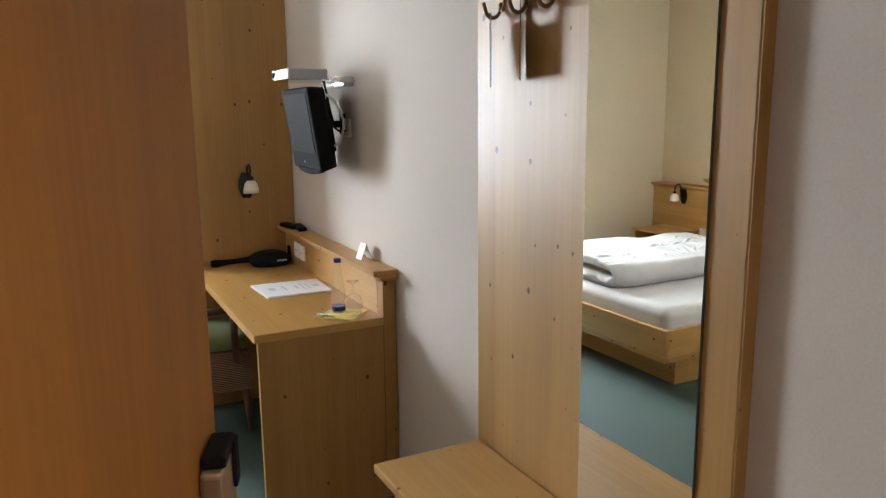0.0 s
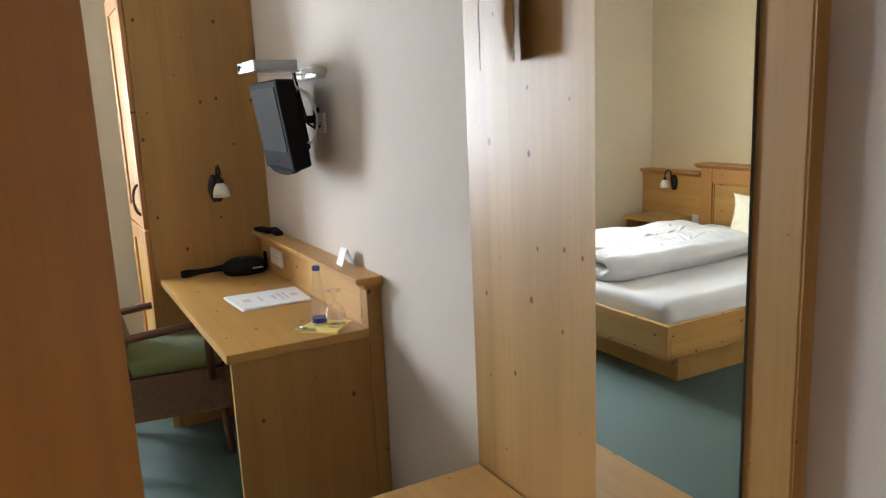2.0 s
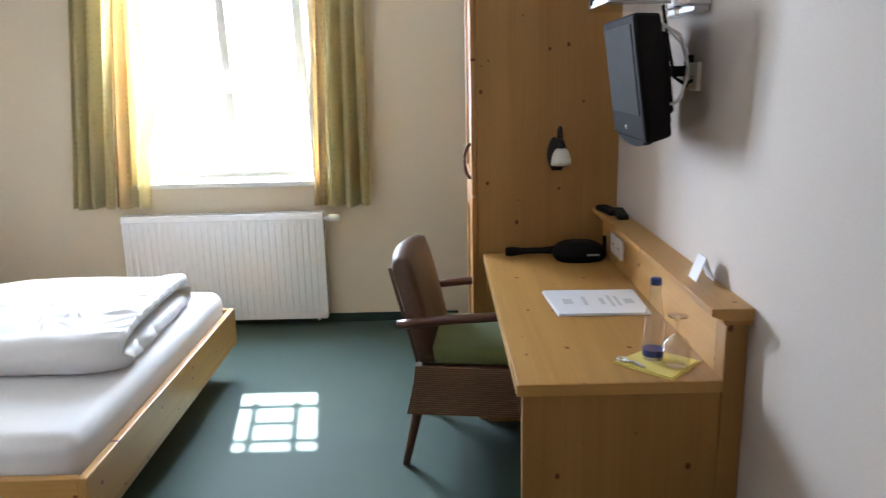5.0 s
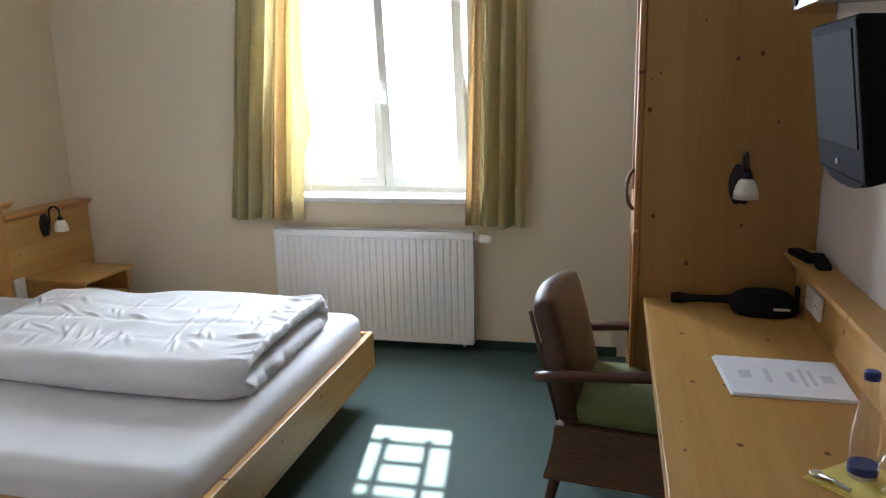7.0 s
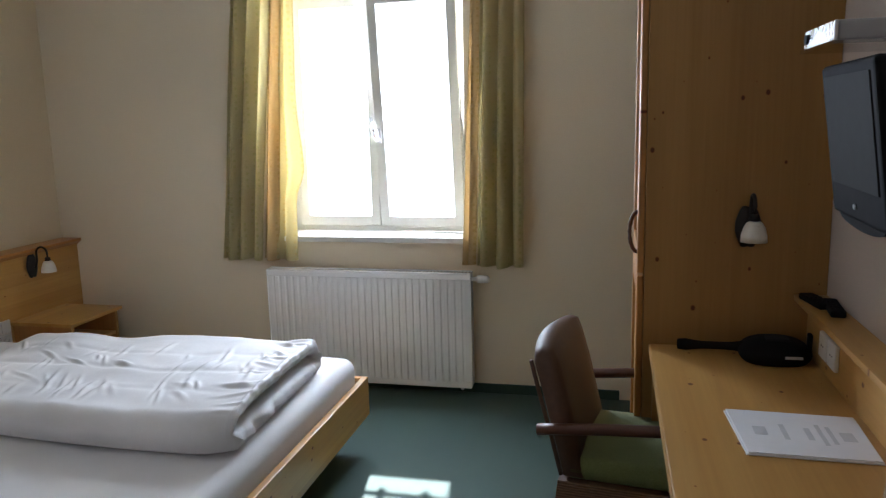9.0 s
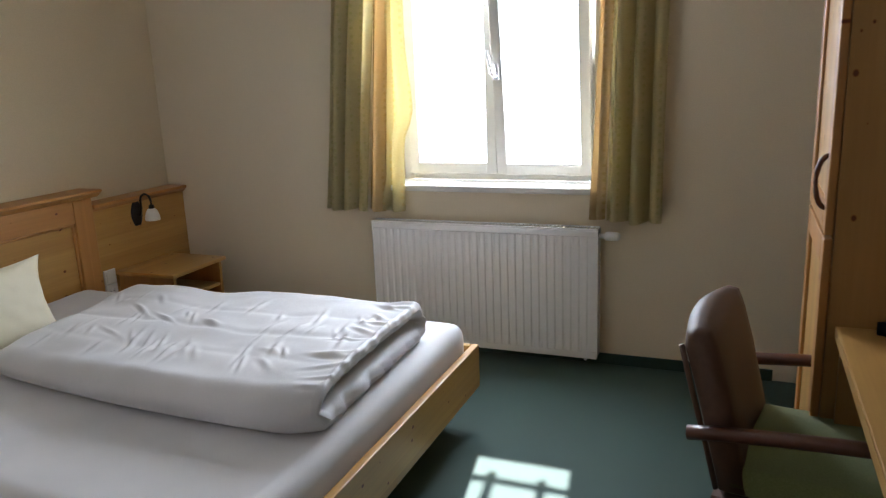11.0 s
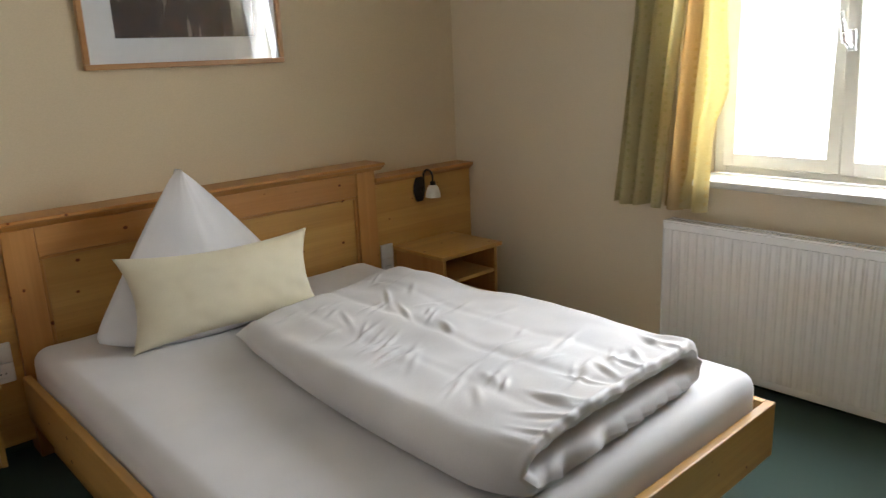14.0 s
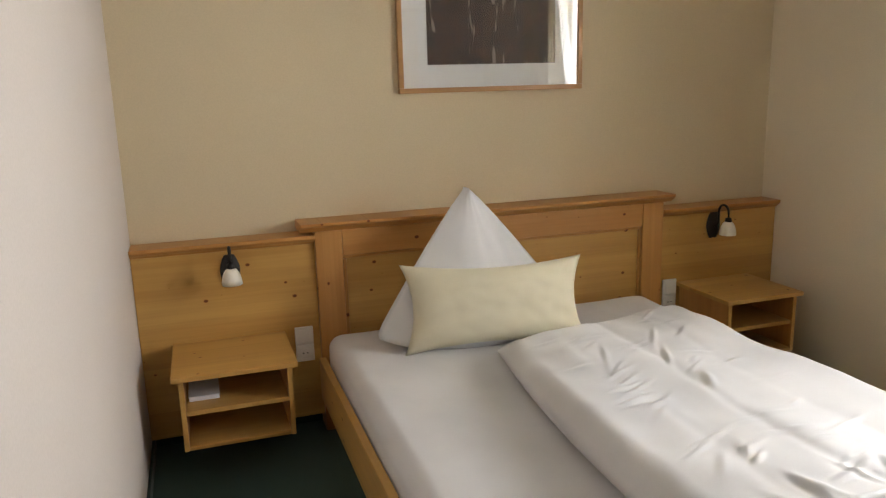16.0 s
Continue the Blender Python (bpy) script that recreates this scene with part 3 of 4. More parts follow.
part("body", wbm, M_PINE_DIM_Z, wd)
part("cornice", extrude_poly([(WXF - 0.05, 2.16), (WXF - 0.045, 2.175), (XD - 0.003, 2.175), (XD - 0.003, 2.121), (WXF - 0.005, 2.121), (WXF - 0.02, 2.14)], "y", WY0 - 0.03, WY1 + 0.03), M_EDGE_Y, wd)
for z0, z1, hz in ((0.09, 0.985, None), (0.995, 2.085, 1.05)):
    d = box(WXF - 0.024, WXF - 0.002, WY0 + 0.003, WY0 + 0.075, z0, z1, 0.004)
    box(WXF - 0.024, WXF - 0.002, WY1 - 0.075, WY1 - 0.003, z0, z1, 0.004, bm=d)
    box(WXF - 0.024, WXF - 0.002, WY0 + 0.075, WY1 - 0.075, z0, z0 + 0.08, 0.004, bm=d)
    box(WXF - 0.024, WXF - 0.002, WY0 + 0.075, WY1 - 0.075, z1 - 0.08, z1, 0.004, bm=d)
    dr = part("door", d, M_EDGE_Z, wd)
    part("door_panel", box(WXF - 0.014, WXF - 0.004, WY0 + 0.07, WY1 - 0.07, z0 + 0.075, z1 - 0.075, 0.003), M_PINE_Z, dr)
    if hz:
        part("handle", tube(arc((WXF - 0.022, WY0 + 0.05, hz + 0.08), 0.07, -90, 90, 10, (-0.4, 0, 0), (0, 0, 1)), 0.007), M_CHAIRWOOD, dr, "dark bow handle", True)

# ---- desk ----
DZ, DY0, DY1, DXF = 0.75, -2.74, -1.393, -0.54
desk = thing("desk", (-0.27, -2.07, 0), "knotty pine writing desk with raised back ledge along the wall", "desk")
part("desktop", box(DXF, -0.045, DY0, DY1, DZ - 0.03, DZ, 0.003), M_TOP_Y, desk)
part("edge_band", box(DXF - 0.002, DXF - 0.0002, DY0, DY1, DZ - 0.03, DZ - 0.001), M_BAND, desk)
part("edge_band", box(DXF, -0.046, DY0 - 0.002, DY0 - 0.0002, DZ - 0.03, DZ - 0.001), M_BAND, desk)
part("side_panel", box(DXF + 0.012, -0.046, DY0 + 0.004, DY0 + 0.028, 0, DZ - 0.0305, 0.002), M_PINE_DIM_Z, desk)
part("side_panel", box(DXF + 0.012, -0.046, DY1 - 0.026, DY1 - 0.002, 0, DZ - 0.0305, 0.002), M_PINE_DIM_Z, desk)
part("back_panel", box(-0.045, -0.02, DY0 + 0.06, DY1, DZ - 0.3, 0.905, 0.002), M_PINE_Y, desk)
part("end_post", box(-0.045, XD - 0.002, DY0 + 0.002, DY0 + 0.06, 0, 0.893, 0.003), M_PINE_DIM_Z, desk)
part("ledge", extrude_poly([(-0.09, 0.918), (-0.09, 0.936), (XD - 0.001, 0.936), (XD - 0.001, 0.9055), (-0.046, 0.9055), (-0.07, 0.911)], "y", DY0 - 0.02, DY1, 0.0015), M_TOP_Y, desk)
part("cove_moulding", extrude_poly([(-0.047, 0.885), (-0.06, 0.905), (XD - 0.002, 0.905), (XD - 0.002, 0.894), (-0.044, 0.894)], "y", DY0 - 0.012, DY0 + 0.062), M_EDGE_Y, desk)

def socket(at, axis, pair=False, label="white wall socket"):
    """A square white socket plate with a round recess; axis is the way it faces."""
    s = thing("wall_socket", at, label, "socket", "wall sockets")
    x, y, z = at
    sg = -1 if axis == "-x" else 1
    n = 2 if pair else 1
    for i in range(n):
        zc = z + (i - (n - 1) / 2) * 0.078
        a, b = sorted((x, x + sg * 0.012))
        part("plate", box(a, b, y - 0.039, y + 0.039, zc - 0.0385, zc + 0.0385, 0.004), M_WHITE, s)
        if not pair or i == 0:
            part("recess", lathe([(0.021, 0), (0.021, 0.003), (0.017, 0.0035), (0.016, 0.0005), (0.0, 0.0005)], (x + sg * 0.0122, y, zc), 20, "x"), M_WHITE, s)
            for dy in (-0.009, 0.009):
                part("contact_hole", lathe([(0.003, 0), (0.003, 0.001), (0, 0.001)], (x + sg * 0.0128, y + dy, zc), 8, "x"), M_BLACK, s)
        else:
            part("rocker_switch", box(min(x + sg * 0.012, x + sg * 0.016), max(x + sg * 0.012, x + sg * 0.016), y - 0.028, y + 0.028, zc - 0.028, zc + 0.028, 0.002), M_WHITE, s)
    return s
socket((-0.0455, -1.72, 0.835), "-x", label="white square socket on the desk's back panel")
socket((-0.0455, -1.628, 0.835), "-x", label="white square socket on the desk's back panel")
socket((XD - 0.0005, -2.27, 1.46), "-x", label="white wall socket behind the television")

# ---- wall lamp ----
def wall_lamp(name, root, out, label, group):
    """Oval dark back plate, swan-neck arm, opal bell shade hanging from it. out: way it faces."""
    s = thing(name, root, label, "lamp", group)
    o = Vector(out)
    side = o.cross(Vector((0, 0, 1)))
    r = Vector(root)
    bm = bmesh.new()
    rings = []
    for k, (sc, d) in enumerate(((1, 0), (1, 0.006), (0.85, 0.012), (0.5, 0.016), (0, 0.018))):
        rings.append([bm.verts.new(r + o * d + side * (0.040 * sc * math.cos(a)) + Vector((0, 0, 1)) * (0.07 * sc * math.sin(a) * (1 + 0.08 * math.cos(6 * a)))) for a in (2 * math.pi * i / 24 for i in range(24))])
    for a, b in zip(rings, rings[1:]):
        for i in range(24):
            bm.faces.new((a[i], a[(i + 1) % 24], b[(i + 1) % 24], b[i]))
    bm.faces.new(rings[0][::-1])
    bmesh.ops.remove_doubles(bm, verts=bm.verts, dist=1e-6)
    part("back_plate", bm, M_IRON, s, "", True)
    arm = [r + o * 0.012 + Vector((0, 0, -0.01)), r + o * 0.03 + Vector((0, 0, -0.005)), r + o * 0.042 + Vector((0, 0, 0.03))]
    arm += arc(r + o * 0.078 + Vector((0, 0, 0.075)), 0.036, 180, 0, 10, tuple(o), (0, 0, 1))
    arm += [r + o * 0.114 + Vector((0, 0, 0.05))]
    part("arm", tube(arm, 0.006), M_IRON, s, "dark swan-neck arm", True)
    c = r + o * 0.114
    part("holder", lathe([(0.011, 0.03), (0.016, 0.034), (0.014, 0.052), (0, 0.056)], c, 16), M_IRON, s, "", True)
    part("shade", lathe([(0.040, -0.032), (0.038, -0.01), (0.033, 0.01), (0.024, 0.027), (0.012, 0.036), (0.011, 0.034), (0.022, 0.024), (0.031, 0.008), (0.036, -0.012), (0.038, -0.032), (0.040, -0.032)], c, 24), M_SHADE, s, "pale marbled opal glass bell shade", True)
    return s
wall_lamp("wall_lamp", (-0.240, WY0 - 0.001, 1.158), (0, -1, 0), "dark iron wall lamp with opal shade on the wardrobe side", "wall lamps")

# ---- television, receiver, shelf ----
tv = thing("television", (-0.14, -2.22, 1.29), "small black flat television tilted down on a wall arm", "television")
def tilt(bm, c, ang, yaw=0):
    m = Matrix.Translation(c) @ Matrix.Rotation(radians(yaw), 4, "Z") @ Matrix.Rotation(radians(ang), 4, "Y") @ Matrix.Translation(-Vector(c))
    bmesh.ops.transform(bm, matrix=m, verts=bm.verts)
    return bm
TC, TA, TY = Vector((-0.15, -2.215, 1.47)), -8, -2
b = box(-0.185, -0.112, -2.425, -2.005, 1.29, 1.63, 0.012, 3)
for v in b.verts:
    if v.co.x > -0.14:
        v.co.z = 1.46 + (v.co.z - 1.46) * 0.95
part("housing", tilt(b, TC, TA, TY), M_BLACK, tv)
b = box(-0.115, -0.082, -2.38, -2.05, 1.33, 1.60, 0.014, 3)
for v in b.verts:
    if v.co.x > -0.1:
        v.co.y = -2.215 + (v.co.y + 2.215) * 0.86
        v.co.z = 1.46 + (v.co.z - 1.46) * 0.82
part("rear_cover", tilt(b, TC, TA, TY), M_BLACK, tv)
part("screen", tilt(box(-0.188, -0.184, -2.395, -2.035, 1.365, 1.605, 0.001), TC, TA, TY), M_SCREEN, tv, "dark grey matt screen")
sp = lathe([(0.21, -0.012), (0.21, 0.012), (0.19, 0.014), (0.0, 0.014)], (0, 0, 0), 40, "x")
for v in sp.verts:
    v.co = Vector((-0.168 + v.co.x, -2.215 + v.co.y * 0.8, 1.292 + (-abs(v.co.z) * 0.1 if v.co.z < 0 else 0)))
part("speaker_lip", tilt(sp, TC, TA, TY), M_BLACK, tv)
part("power_button", tilt(lathe([(0.007, 0), (0.006, -0.003), (0, -0.004)], (-0.187, -2.215, 1.325), 12, "x"), TC, TA, TY), M_SILVER, tv)
part("wall_arm", join(box(-0.085, XD, -2.228, -2.202, 1.46, 1.49, 0.004), box(XD - 0.012, XD, -2.24, -2.19, 1.43, 1.52, 0.003)), M_BLACK, tv, "black steel arm")
part("cable", tube([(-0.11, -2.33, 1.60), (-0.07, -2.36, 1.57), (-0.05, -2.38, 1.49), (-0.06, -2.37, 1.41), (-0.09, -2.34, 1.37)], 0.005), M_GREY, tv, "pale grey cable loop", True)
part("cable", tube([(-0.1, -2.30, 1.65), (-0.085, -2.31, 1.55), (-0.07, -2.33, 1.46), (-0.03, -2.30, 1.44), (0.0, -2.27, 1.45)], 0.005), M_BLACK, tv, "", True)
part("cable", tube([(-0.10, -2.36, 1.58), (-0.06, -2.39, 1.53), (-0.055, -2.40, 1.46), (-0.075, -2.39, 1.40), (-0.10, -2.36, 1.385)], 0.004), M_GREY, tv, "pale grey cable loop", True)
sh = thing("glass_shelf", (-0.12, -2.2, 1.65), "small glass shelf on a bright metal wall bracket", "shelf")
part("glass_plate", box(-0.26, -0.01, -2.33, -2.06, 1.652, 1.659, 0.001), M_GLASS, sh)
part("bracket", join(box(-0.09, XD, -2.36, -2.335, 1.645, 1.668, 0.004), box(-0.03, XD, -2.34, -2.05, 1.630, 1.651, 0.004)), M_ALU, sh)
rc = thing("receiver_box", (-0.17, -2.19, 1.66), "silver satellite receiver box on the glass shelf", "receiver")
part("casing", box(-0.245, -0.085, -2.305, -2.07, 1.66, 1.70, 0.004), M_SILVER, rc)
part("front_panel", box(-0.252, -0.245, -2.305, -2.07, 1.66, 1.70, 0.002), M_ALU, rc, "bright front panel")
part("knob", lathe([(0.011, 0), (0.011, -0.006), (0.0, -0.007)], (-0.252, -2.10, 1.68), 16, "x"), M_BLACK, rc)

# ---- things on the desk ----
ph = thing("telephone", (-0.2, -1.52, DZ), "black desk telephone with the handset lying beside", "telephone")
tb = bmesh.new()
bmesh.ops.create_uvsphere(tb, u_segments=32, v_segments=16, radius=1)
for v in tb.verts:
    c = v.co.copy()
    q = math.copysign(abs(c.x) ** 0.8, c.x), math.copysign(abs(c.y) ** 0.75, c.y)
    v.co = Vector((-0.165 + 0.108 * q[0], -1.51 + 0.088 * q[1], DZ + max(0.0, 0.026 + 0.046 * c.z) + 0.006 * q[1] * max(0, c.z)))
part("base", tb, M_BLACK, ph, "", True)
part("keypad", box(-0.195, -0.125, -1.54, -1.48, DZ + 0.062, DZ + 0.074, 0.003), M_SCREEN, ph)
part("label_strip", box(-0.15, -0.10, -1.6, -1.594, DZ + 0.03, DZ + 0.037), M_GREY, ph)
hs = tube([(-0.235 - 0.024 * k, -1.503 + 0.0075 * k, DZ + 0.036 - 0.0022 * k) for k in range(10)], 0.013, 12)
for v in hs.verts:
    t = (-0.235 - v.co.x) / 0.216
    f = 1.0 + 0.55 * math.exp(-((t - 0.9) / 0.14) ** 2) + 0.5 * math.exp(-((t - 0.05) / 0.16) ** 2)
    axis = Vector((v.co.x, -1.503 + 0.0675 * t, DZ + 0.036 - 0.0198 * t))
    v.co = axis + (v.co - axis) * f
    v.co.z = max(v.co.z, DZ + 0.001)
part("handset", hs, M_BLACK, ph, "", True)
part("hook", box(-0.075, -0.062, -1.545, -1.52, DZ + 0.03, DZ + 0.095, 0.004), M_BLACK, ph)

def remote(at, ang, L, w, label):
    r = thing("remote_control", at, label, "remote control", "remote controls")
    bm = box(-w / 2, w / 2, -L / 2, L / 2, 0, 0.02, 0.006, 3)
    bmesh.ops.transform(bm, matrix=Matrix.Translation(at) @ Matrix.Rotation(radians(ang), 4, "Z"), verts=bm.verts)
    part("shell", bm, M_BLACK, r)
    for i in range(4):
        for j in range(3):
            k = box(-w * 0.3 + j * w * 0.3 - 0.004, -w * 0.3 + j * w * 0.3 + 0.004, -L * 0.32 + i * L * 0.17 - 0.004, -L * 0.32 + i * L * 0.17 + 0.004, 0.0195, 0.0225)
            bmesh.ops.transform(k, matrix=Matrix.Translation(at) @ Matrix.Rotation(radians(ang), 4, "Z"), verts=k.verts)
            part("key", k, M_SCREEN, r)
remote((-0.055, -1.52, 0.9362), 10, 0.15, 0.045, "black remote control on the desk ledge")
remote((-0.025, -1.60, 0.9362), -6, 0.17, 0.042, "longer black remote control on the desk ledge")

pp = thing("desk_folder", (-0.22, -2.11, DZ), "white printed information sheets lying on the desk", "papers")
part("sheet", extrude_poly([(-0.378, -1.975), (-0.045 - 0.02, -1.985), (-0.075, -2.24), (-0.362, -2.235)], "z", DZ + 0.0005, DZ + 0.003), M_PAPER, pp)
part("sheet", extrude_poly([(-0.372, -1.97), (-0.068, -1.98), (-0.078, -2.232), (-0.357, -2.228)], "z", DZ + 0.0035, DZ + 0.006), M_PAPER, pp)
for cx, cy, w, l in ((-0.31, -2.10, 0.03, 0.05), (-0.255, -2.10, 0.012, 0.09), (-0.20, -2.105, 0.014, 0.07), (-0.172, -2.105, 0.01, 0.12), (-0.15, -2.105, 0.01, 0.10), (-0.115, -2.11, 0.03, 0.05)):
    part("print_block", box(cx - w / 2, cx + w / 2, cy - l / 2, cy + l / 2, DZ + 0.0061, DZ + 0.0065), M_PRINT, pp)

nk = thing("napkin", (-0.165, -2.635, DZ), "yellow paper napkin laid diagonally on the desk", "napkin")
part("fold", extrude_poly([(-0.285, -2.62), (-0.168, -2.525), (-0.058, -2.625), (-0.165, -2.738)], "z", DZ + 0.0005, DZ + 0.0025), M_NAPKIN, nk)
part("fold", extrude_poly([(-0.281, -2.618), (-0.168, -2.53), (-0.064, -2.622), (-0.165, -2.731)], "z", DZ + 0.003, DZ + 0.005), M_NAPKIN, nk)
NZ = DZ + 0.0052
bo = thing("water_bottle", (-0.175, -2.60, NZ), "clear glass water bottle with blue cap and label on the napkin", "bottle")
part("glass_body", lathe([(0.0, 0.0), (0.025, 0.0), (0.027, 0.006), (0.027, 0.085), (0.022, 0.125), (0.015, 0.165), (0.013, 0.19), (0.0135, 0.205), (0.0, 0.205)], (-0.175, -2.60, NZ), 28), M_WATER, bo, "", True)
part("cap", lathe([(0.0142, 0.198), (0.0145, 0.212), (0.012, 0.215), (0.0, 0.215)], (-0.175, -2.60, NZ), 20), M_BLUE, bo, "dark blue screw cap", True)
part("label", lathe([(0.0275, 0.010), (0.0275, 0.027)], (-0.175, -2.60, NZ), 28), M_BLUE, bo, "blue band label")
gl = thing("wine_glass", (-0.13, -2.645, NZ), "clear stemmed glass standing upside down on the napkin", "glass")
part("bowl", lathe([(0.033, 0.0), (0.036, 0.03), (0.034, 0.05), (0.026, 0.066), (0.012, 0.076), (0.004, 0.082), (0.0035, 0.108), (0.006, 0.120), (0.024, 0.127), (0.025, 0.129), (0.0, 0.130)], (-0.13, -2.645, NZ), 30), M_GLASS, gl, "", True)
op = thing("bottle_opener", (-0.235, -2.645, NZ), "small bright metal bottle opener on the napkin", "opener")
part("handle", tube([(-0.255, -2.62, NZ + 0.004), (-0.235, -2.64, NZ + 0.006), (-0.215, -2.668, NZ + 0.004)], 0.0045), M_ALU, op, "", True)
part("loop", tube(arc((-0.258, -2.612, NZ + 0.004), 0.011, 0, 360, 14, (1, 0, 0), (0, 1, 0)), 0.003), M_ALU, op, "", True)
cd = thing("folded_card", (-0.03, -2.50, 0.936), "small white folded tent card on the desk ledge", "card")
part("leaf", extrude_poly([(-0.05, 0.9365), (-0.0485, 0.9365), (-0.024, 1.0), (-0.026, 1.0)], "y", -2.53, -2.47), M_PAPER, cd)
part("leaf", extrude_poly([(0.0, 0.9365), (-0.0015, 0.9365), (-0.026, 1.0), (-0.024, 1.0)], "y", -2.53, -2.47), M_PAPER, cd)

# ---- armchair at the desk (built facing +x round its own origin) ----
ch = thing("armchair", (0, 0, 0), "brown vinyl armchair with green seat, woven apron and dark arms", "chair")
def slab(path_pts, half, thick, nw=10, crown=0.02):
    """An upholstered back: a side profile swept across the width with a rounded crown."""
    bm = bmesh.new()
    rings = []
    for i in range(nw + 1):
        s = -1 + 2 * i / nw
        round_ = (1 - abs(s) ** 5)
        ring = []
        for (x, z, nx) in path_pts:
            ring.append(bm.verts.new((x + nx * thick * (0.55 + 0.45 * round_) - 0.02 * (1 - s * s), s * half, z - crown * s * s * (1 if z > 0.75 else 0))))
        rings.append(ring)
    for a, b in zip(rings, rings[1:]):
        n = len(a)
        for i in range(n):
            bm.faces.new((a[i], a[(i + 1) % n], b[(i + 1) % n], b[i]))
    bm.faces.new(rings[0][::-1])
    bm.faces.new(rings[-1])
    return bm
prof = [(-0.165, 0.42, -1), (-0.19, 0.53, -1), (-0.225, 0.67, -1), (-0.252, 0.78, -1), (-0.257, 0.82, -0.7), (-0.252, 0.838, 0), (-0.237, 0.832, 0.7),
        (-0.225, 0.79, 1), (-0.197, 0.67, 1), (-0.165, 0.53, 1), (-0.14, 0.42, 1)]
part("backrest", slab(prof, 0.225, 0.032), M_LEATHER, ch, "brown vinyl padded back", True)
for s in (-1, 1):
    part("back_piping", tube([(x * 1.0 - 0.022, s * 0.222, z) for x, z in ((-0.17, 0.42), (-0.2, 0.54), (-0.238, 0.68), (-0.264, 0.785))], 0.007), M_LEATHER, ch, "", True)
sb = box(-0.19, 0.26, -0.225, 0.225, 0.405, 0.475, 0.03, 4)
for v in sb.verts:
    if v.co.z > 0.44:
        v.co.z += 0.02 * (1 - (v.co.y / 0.225) ** 2)
part("seat_cushion", sb, M_SEAT, ch, "olive green upholstered seat", True)
ap = bmesh.new()
for x0, x1, z0, z1 in ((-0.20, 0.26, 0.22, 0.405),):
    vs = []
    for z, g in ((z0, 0.028), (z0 + 0.06, 0.016), (z0 + 0.12, 0.006), (z1, 0.0)):
        vs.append([ap.verts.new(p) for p in ((x0 - g * 1.2, -0.232 - g, z), (x1 + g * 0.4, -0.232 - g, z), (x1 + g * 0.4, 0.232 + g, z), (x0 - g * 1.2, 0.232 + g, z))])
    for a, b in zip(vs, vs[1:]):
        for i in range(4):
            ap.faces.new((a[i], a[(i + 1) % 4], b[(i + 1) % 4], b[i]))
    ap.faces.new(vs[-1])
    ap.faces.new(vs[0][::-1])
part("woven_apron", ap, M_RATTAN, ch, "woven cane apron, flaring downwards")
for x, y, dx, dy in ((-0.19, -0.225, -0.055, -0.02), (-0.19, 0.225, -0.055, 0.02), (0.235, -0.225, 0.02, -0.015), (0.235, 0.225, 0.02, 0.015)):
    part("leg", tube([(x, y, 0.25), (x + dx * 0.5, y + dy * 0.5, 0.125), (x + dx, y + dy, 0.0)], 0.021, 10, 0.014), M_CHAIRWOOD, ch, "", True)
for s in (-1, 1):
    am = tube([(-0.255, s * 0.262, 0.575), (-0.2, s * 0.262, 0.585), (-0.05, s * 0.262, 0.605), (0.1, s * 0.262, 0.62), (0.235, s * 0.262, 0.63), (0.25, s * 0.262, 0.625)], 0.02, 10)
    for v in am.verts:
        v.co.z = 0.6 + (v.co.z - 0.6) * 0.85
        v.co.y = s * 0.262 + (v.co.y - s * 0.262) * 1.25
    part("armrest", am, M_CHAIRWOOD, ch, "", True)
    part("arm_post", tube([(0.2, s * 0.258, 0.62), (0.2, s * 0.248, 0.5), (0.205, s * 0.24, 0.36)], 0.018, 10), M_CHAIRWOOD, ch, "", True)
ch.matrix_basis = pose(-0.595, -1.555, 0, 0, 0, -8)

# ---- coat board with mirror, hooks, bench ----
cbd = thing("coat_board", (-0.01, -3.9, 0.0), "knotty pine hall board with tall mirror, hooks and bench seat", "coat rack")
BX = -0.02
part("board", box(BX, XD - 0.001, -4.385, -3.42, 0.0, 1.98, 0.003), M_COAT, cbd)
part("edge_band", box(BX + 0.001, XD - 0.001, -4.3885, -4.3855, 0.0, 1.98), M_PINE_DIM_Z, cbd, "side edge of the board, its shade put in the colour")
part("top_shelf", box(-0.24, XD - 0.001, -4.40, -3.405, 1.98, 2.005, 0.004), M_PINE_Y, cbd)
mir = part("mirror", box(BX - 0.005, BX - 0.0005, -4.295, -3.925, 0.532, 1.93), M_MIRROR_EDGE, cbd, "frameless mirror with dark edge")
part("mirror_face", box(BX - 0.0065, BX - 0.0052, -4.2935, -3.9265, 0.534, 1.928), M_MIRROR, mir, "silvered mirror surface")
part("bench_seat", box(-0.375, BX - 0.007, -4.385, -3.435, 0.503, 0.53, 0.004), M_TOP_Y, cbd)
part("bench_support", box(-0.33, BX - 0.001, -4.37, -4.345, 0.0, 0.5025, 0.003), M_PINE_Z, cbd)
part("bench_support", box(-0.33, BX - 0.001, -3.50, -3.475, 0.0, 0.5025, 0.003), M_PINE_Z, cbd)
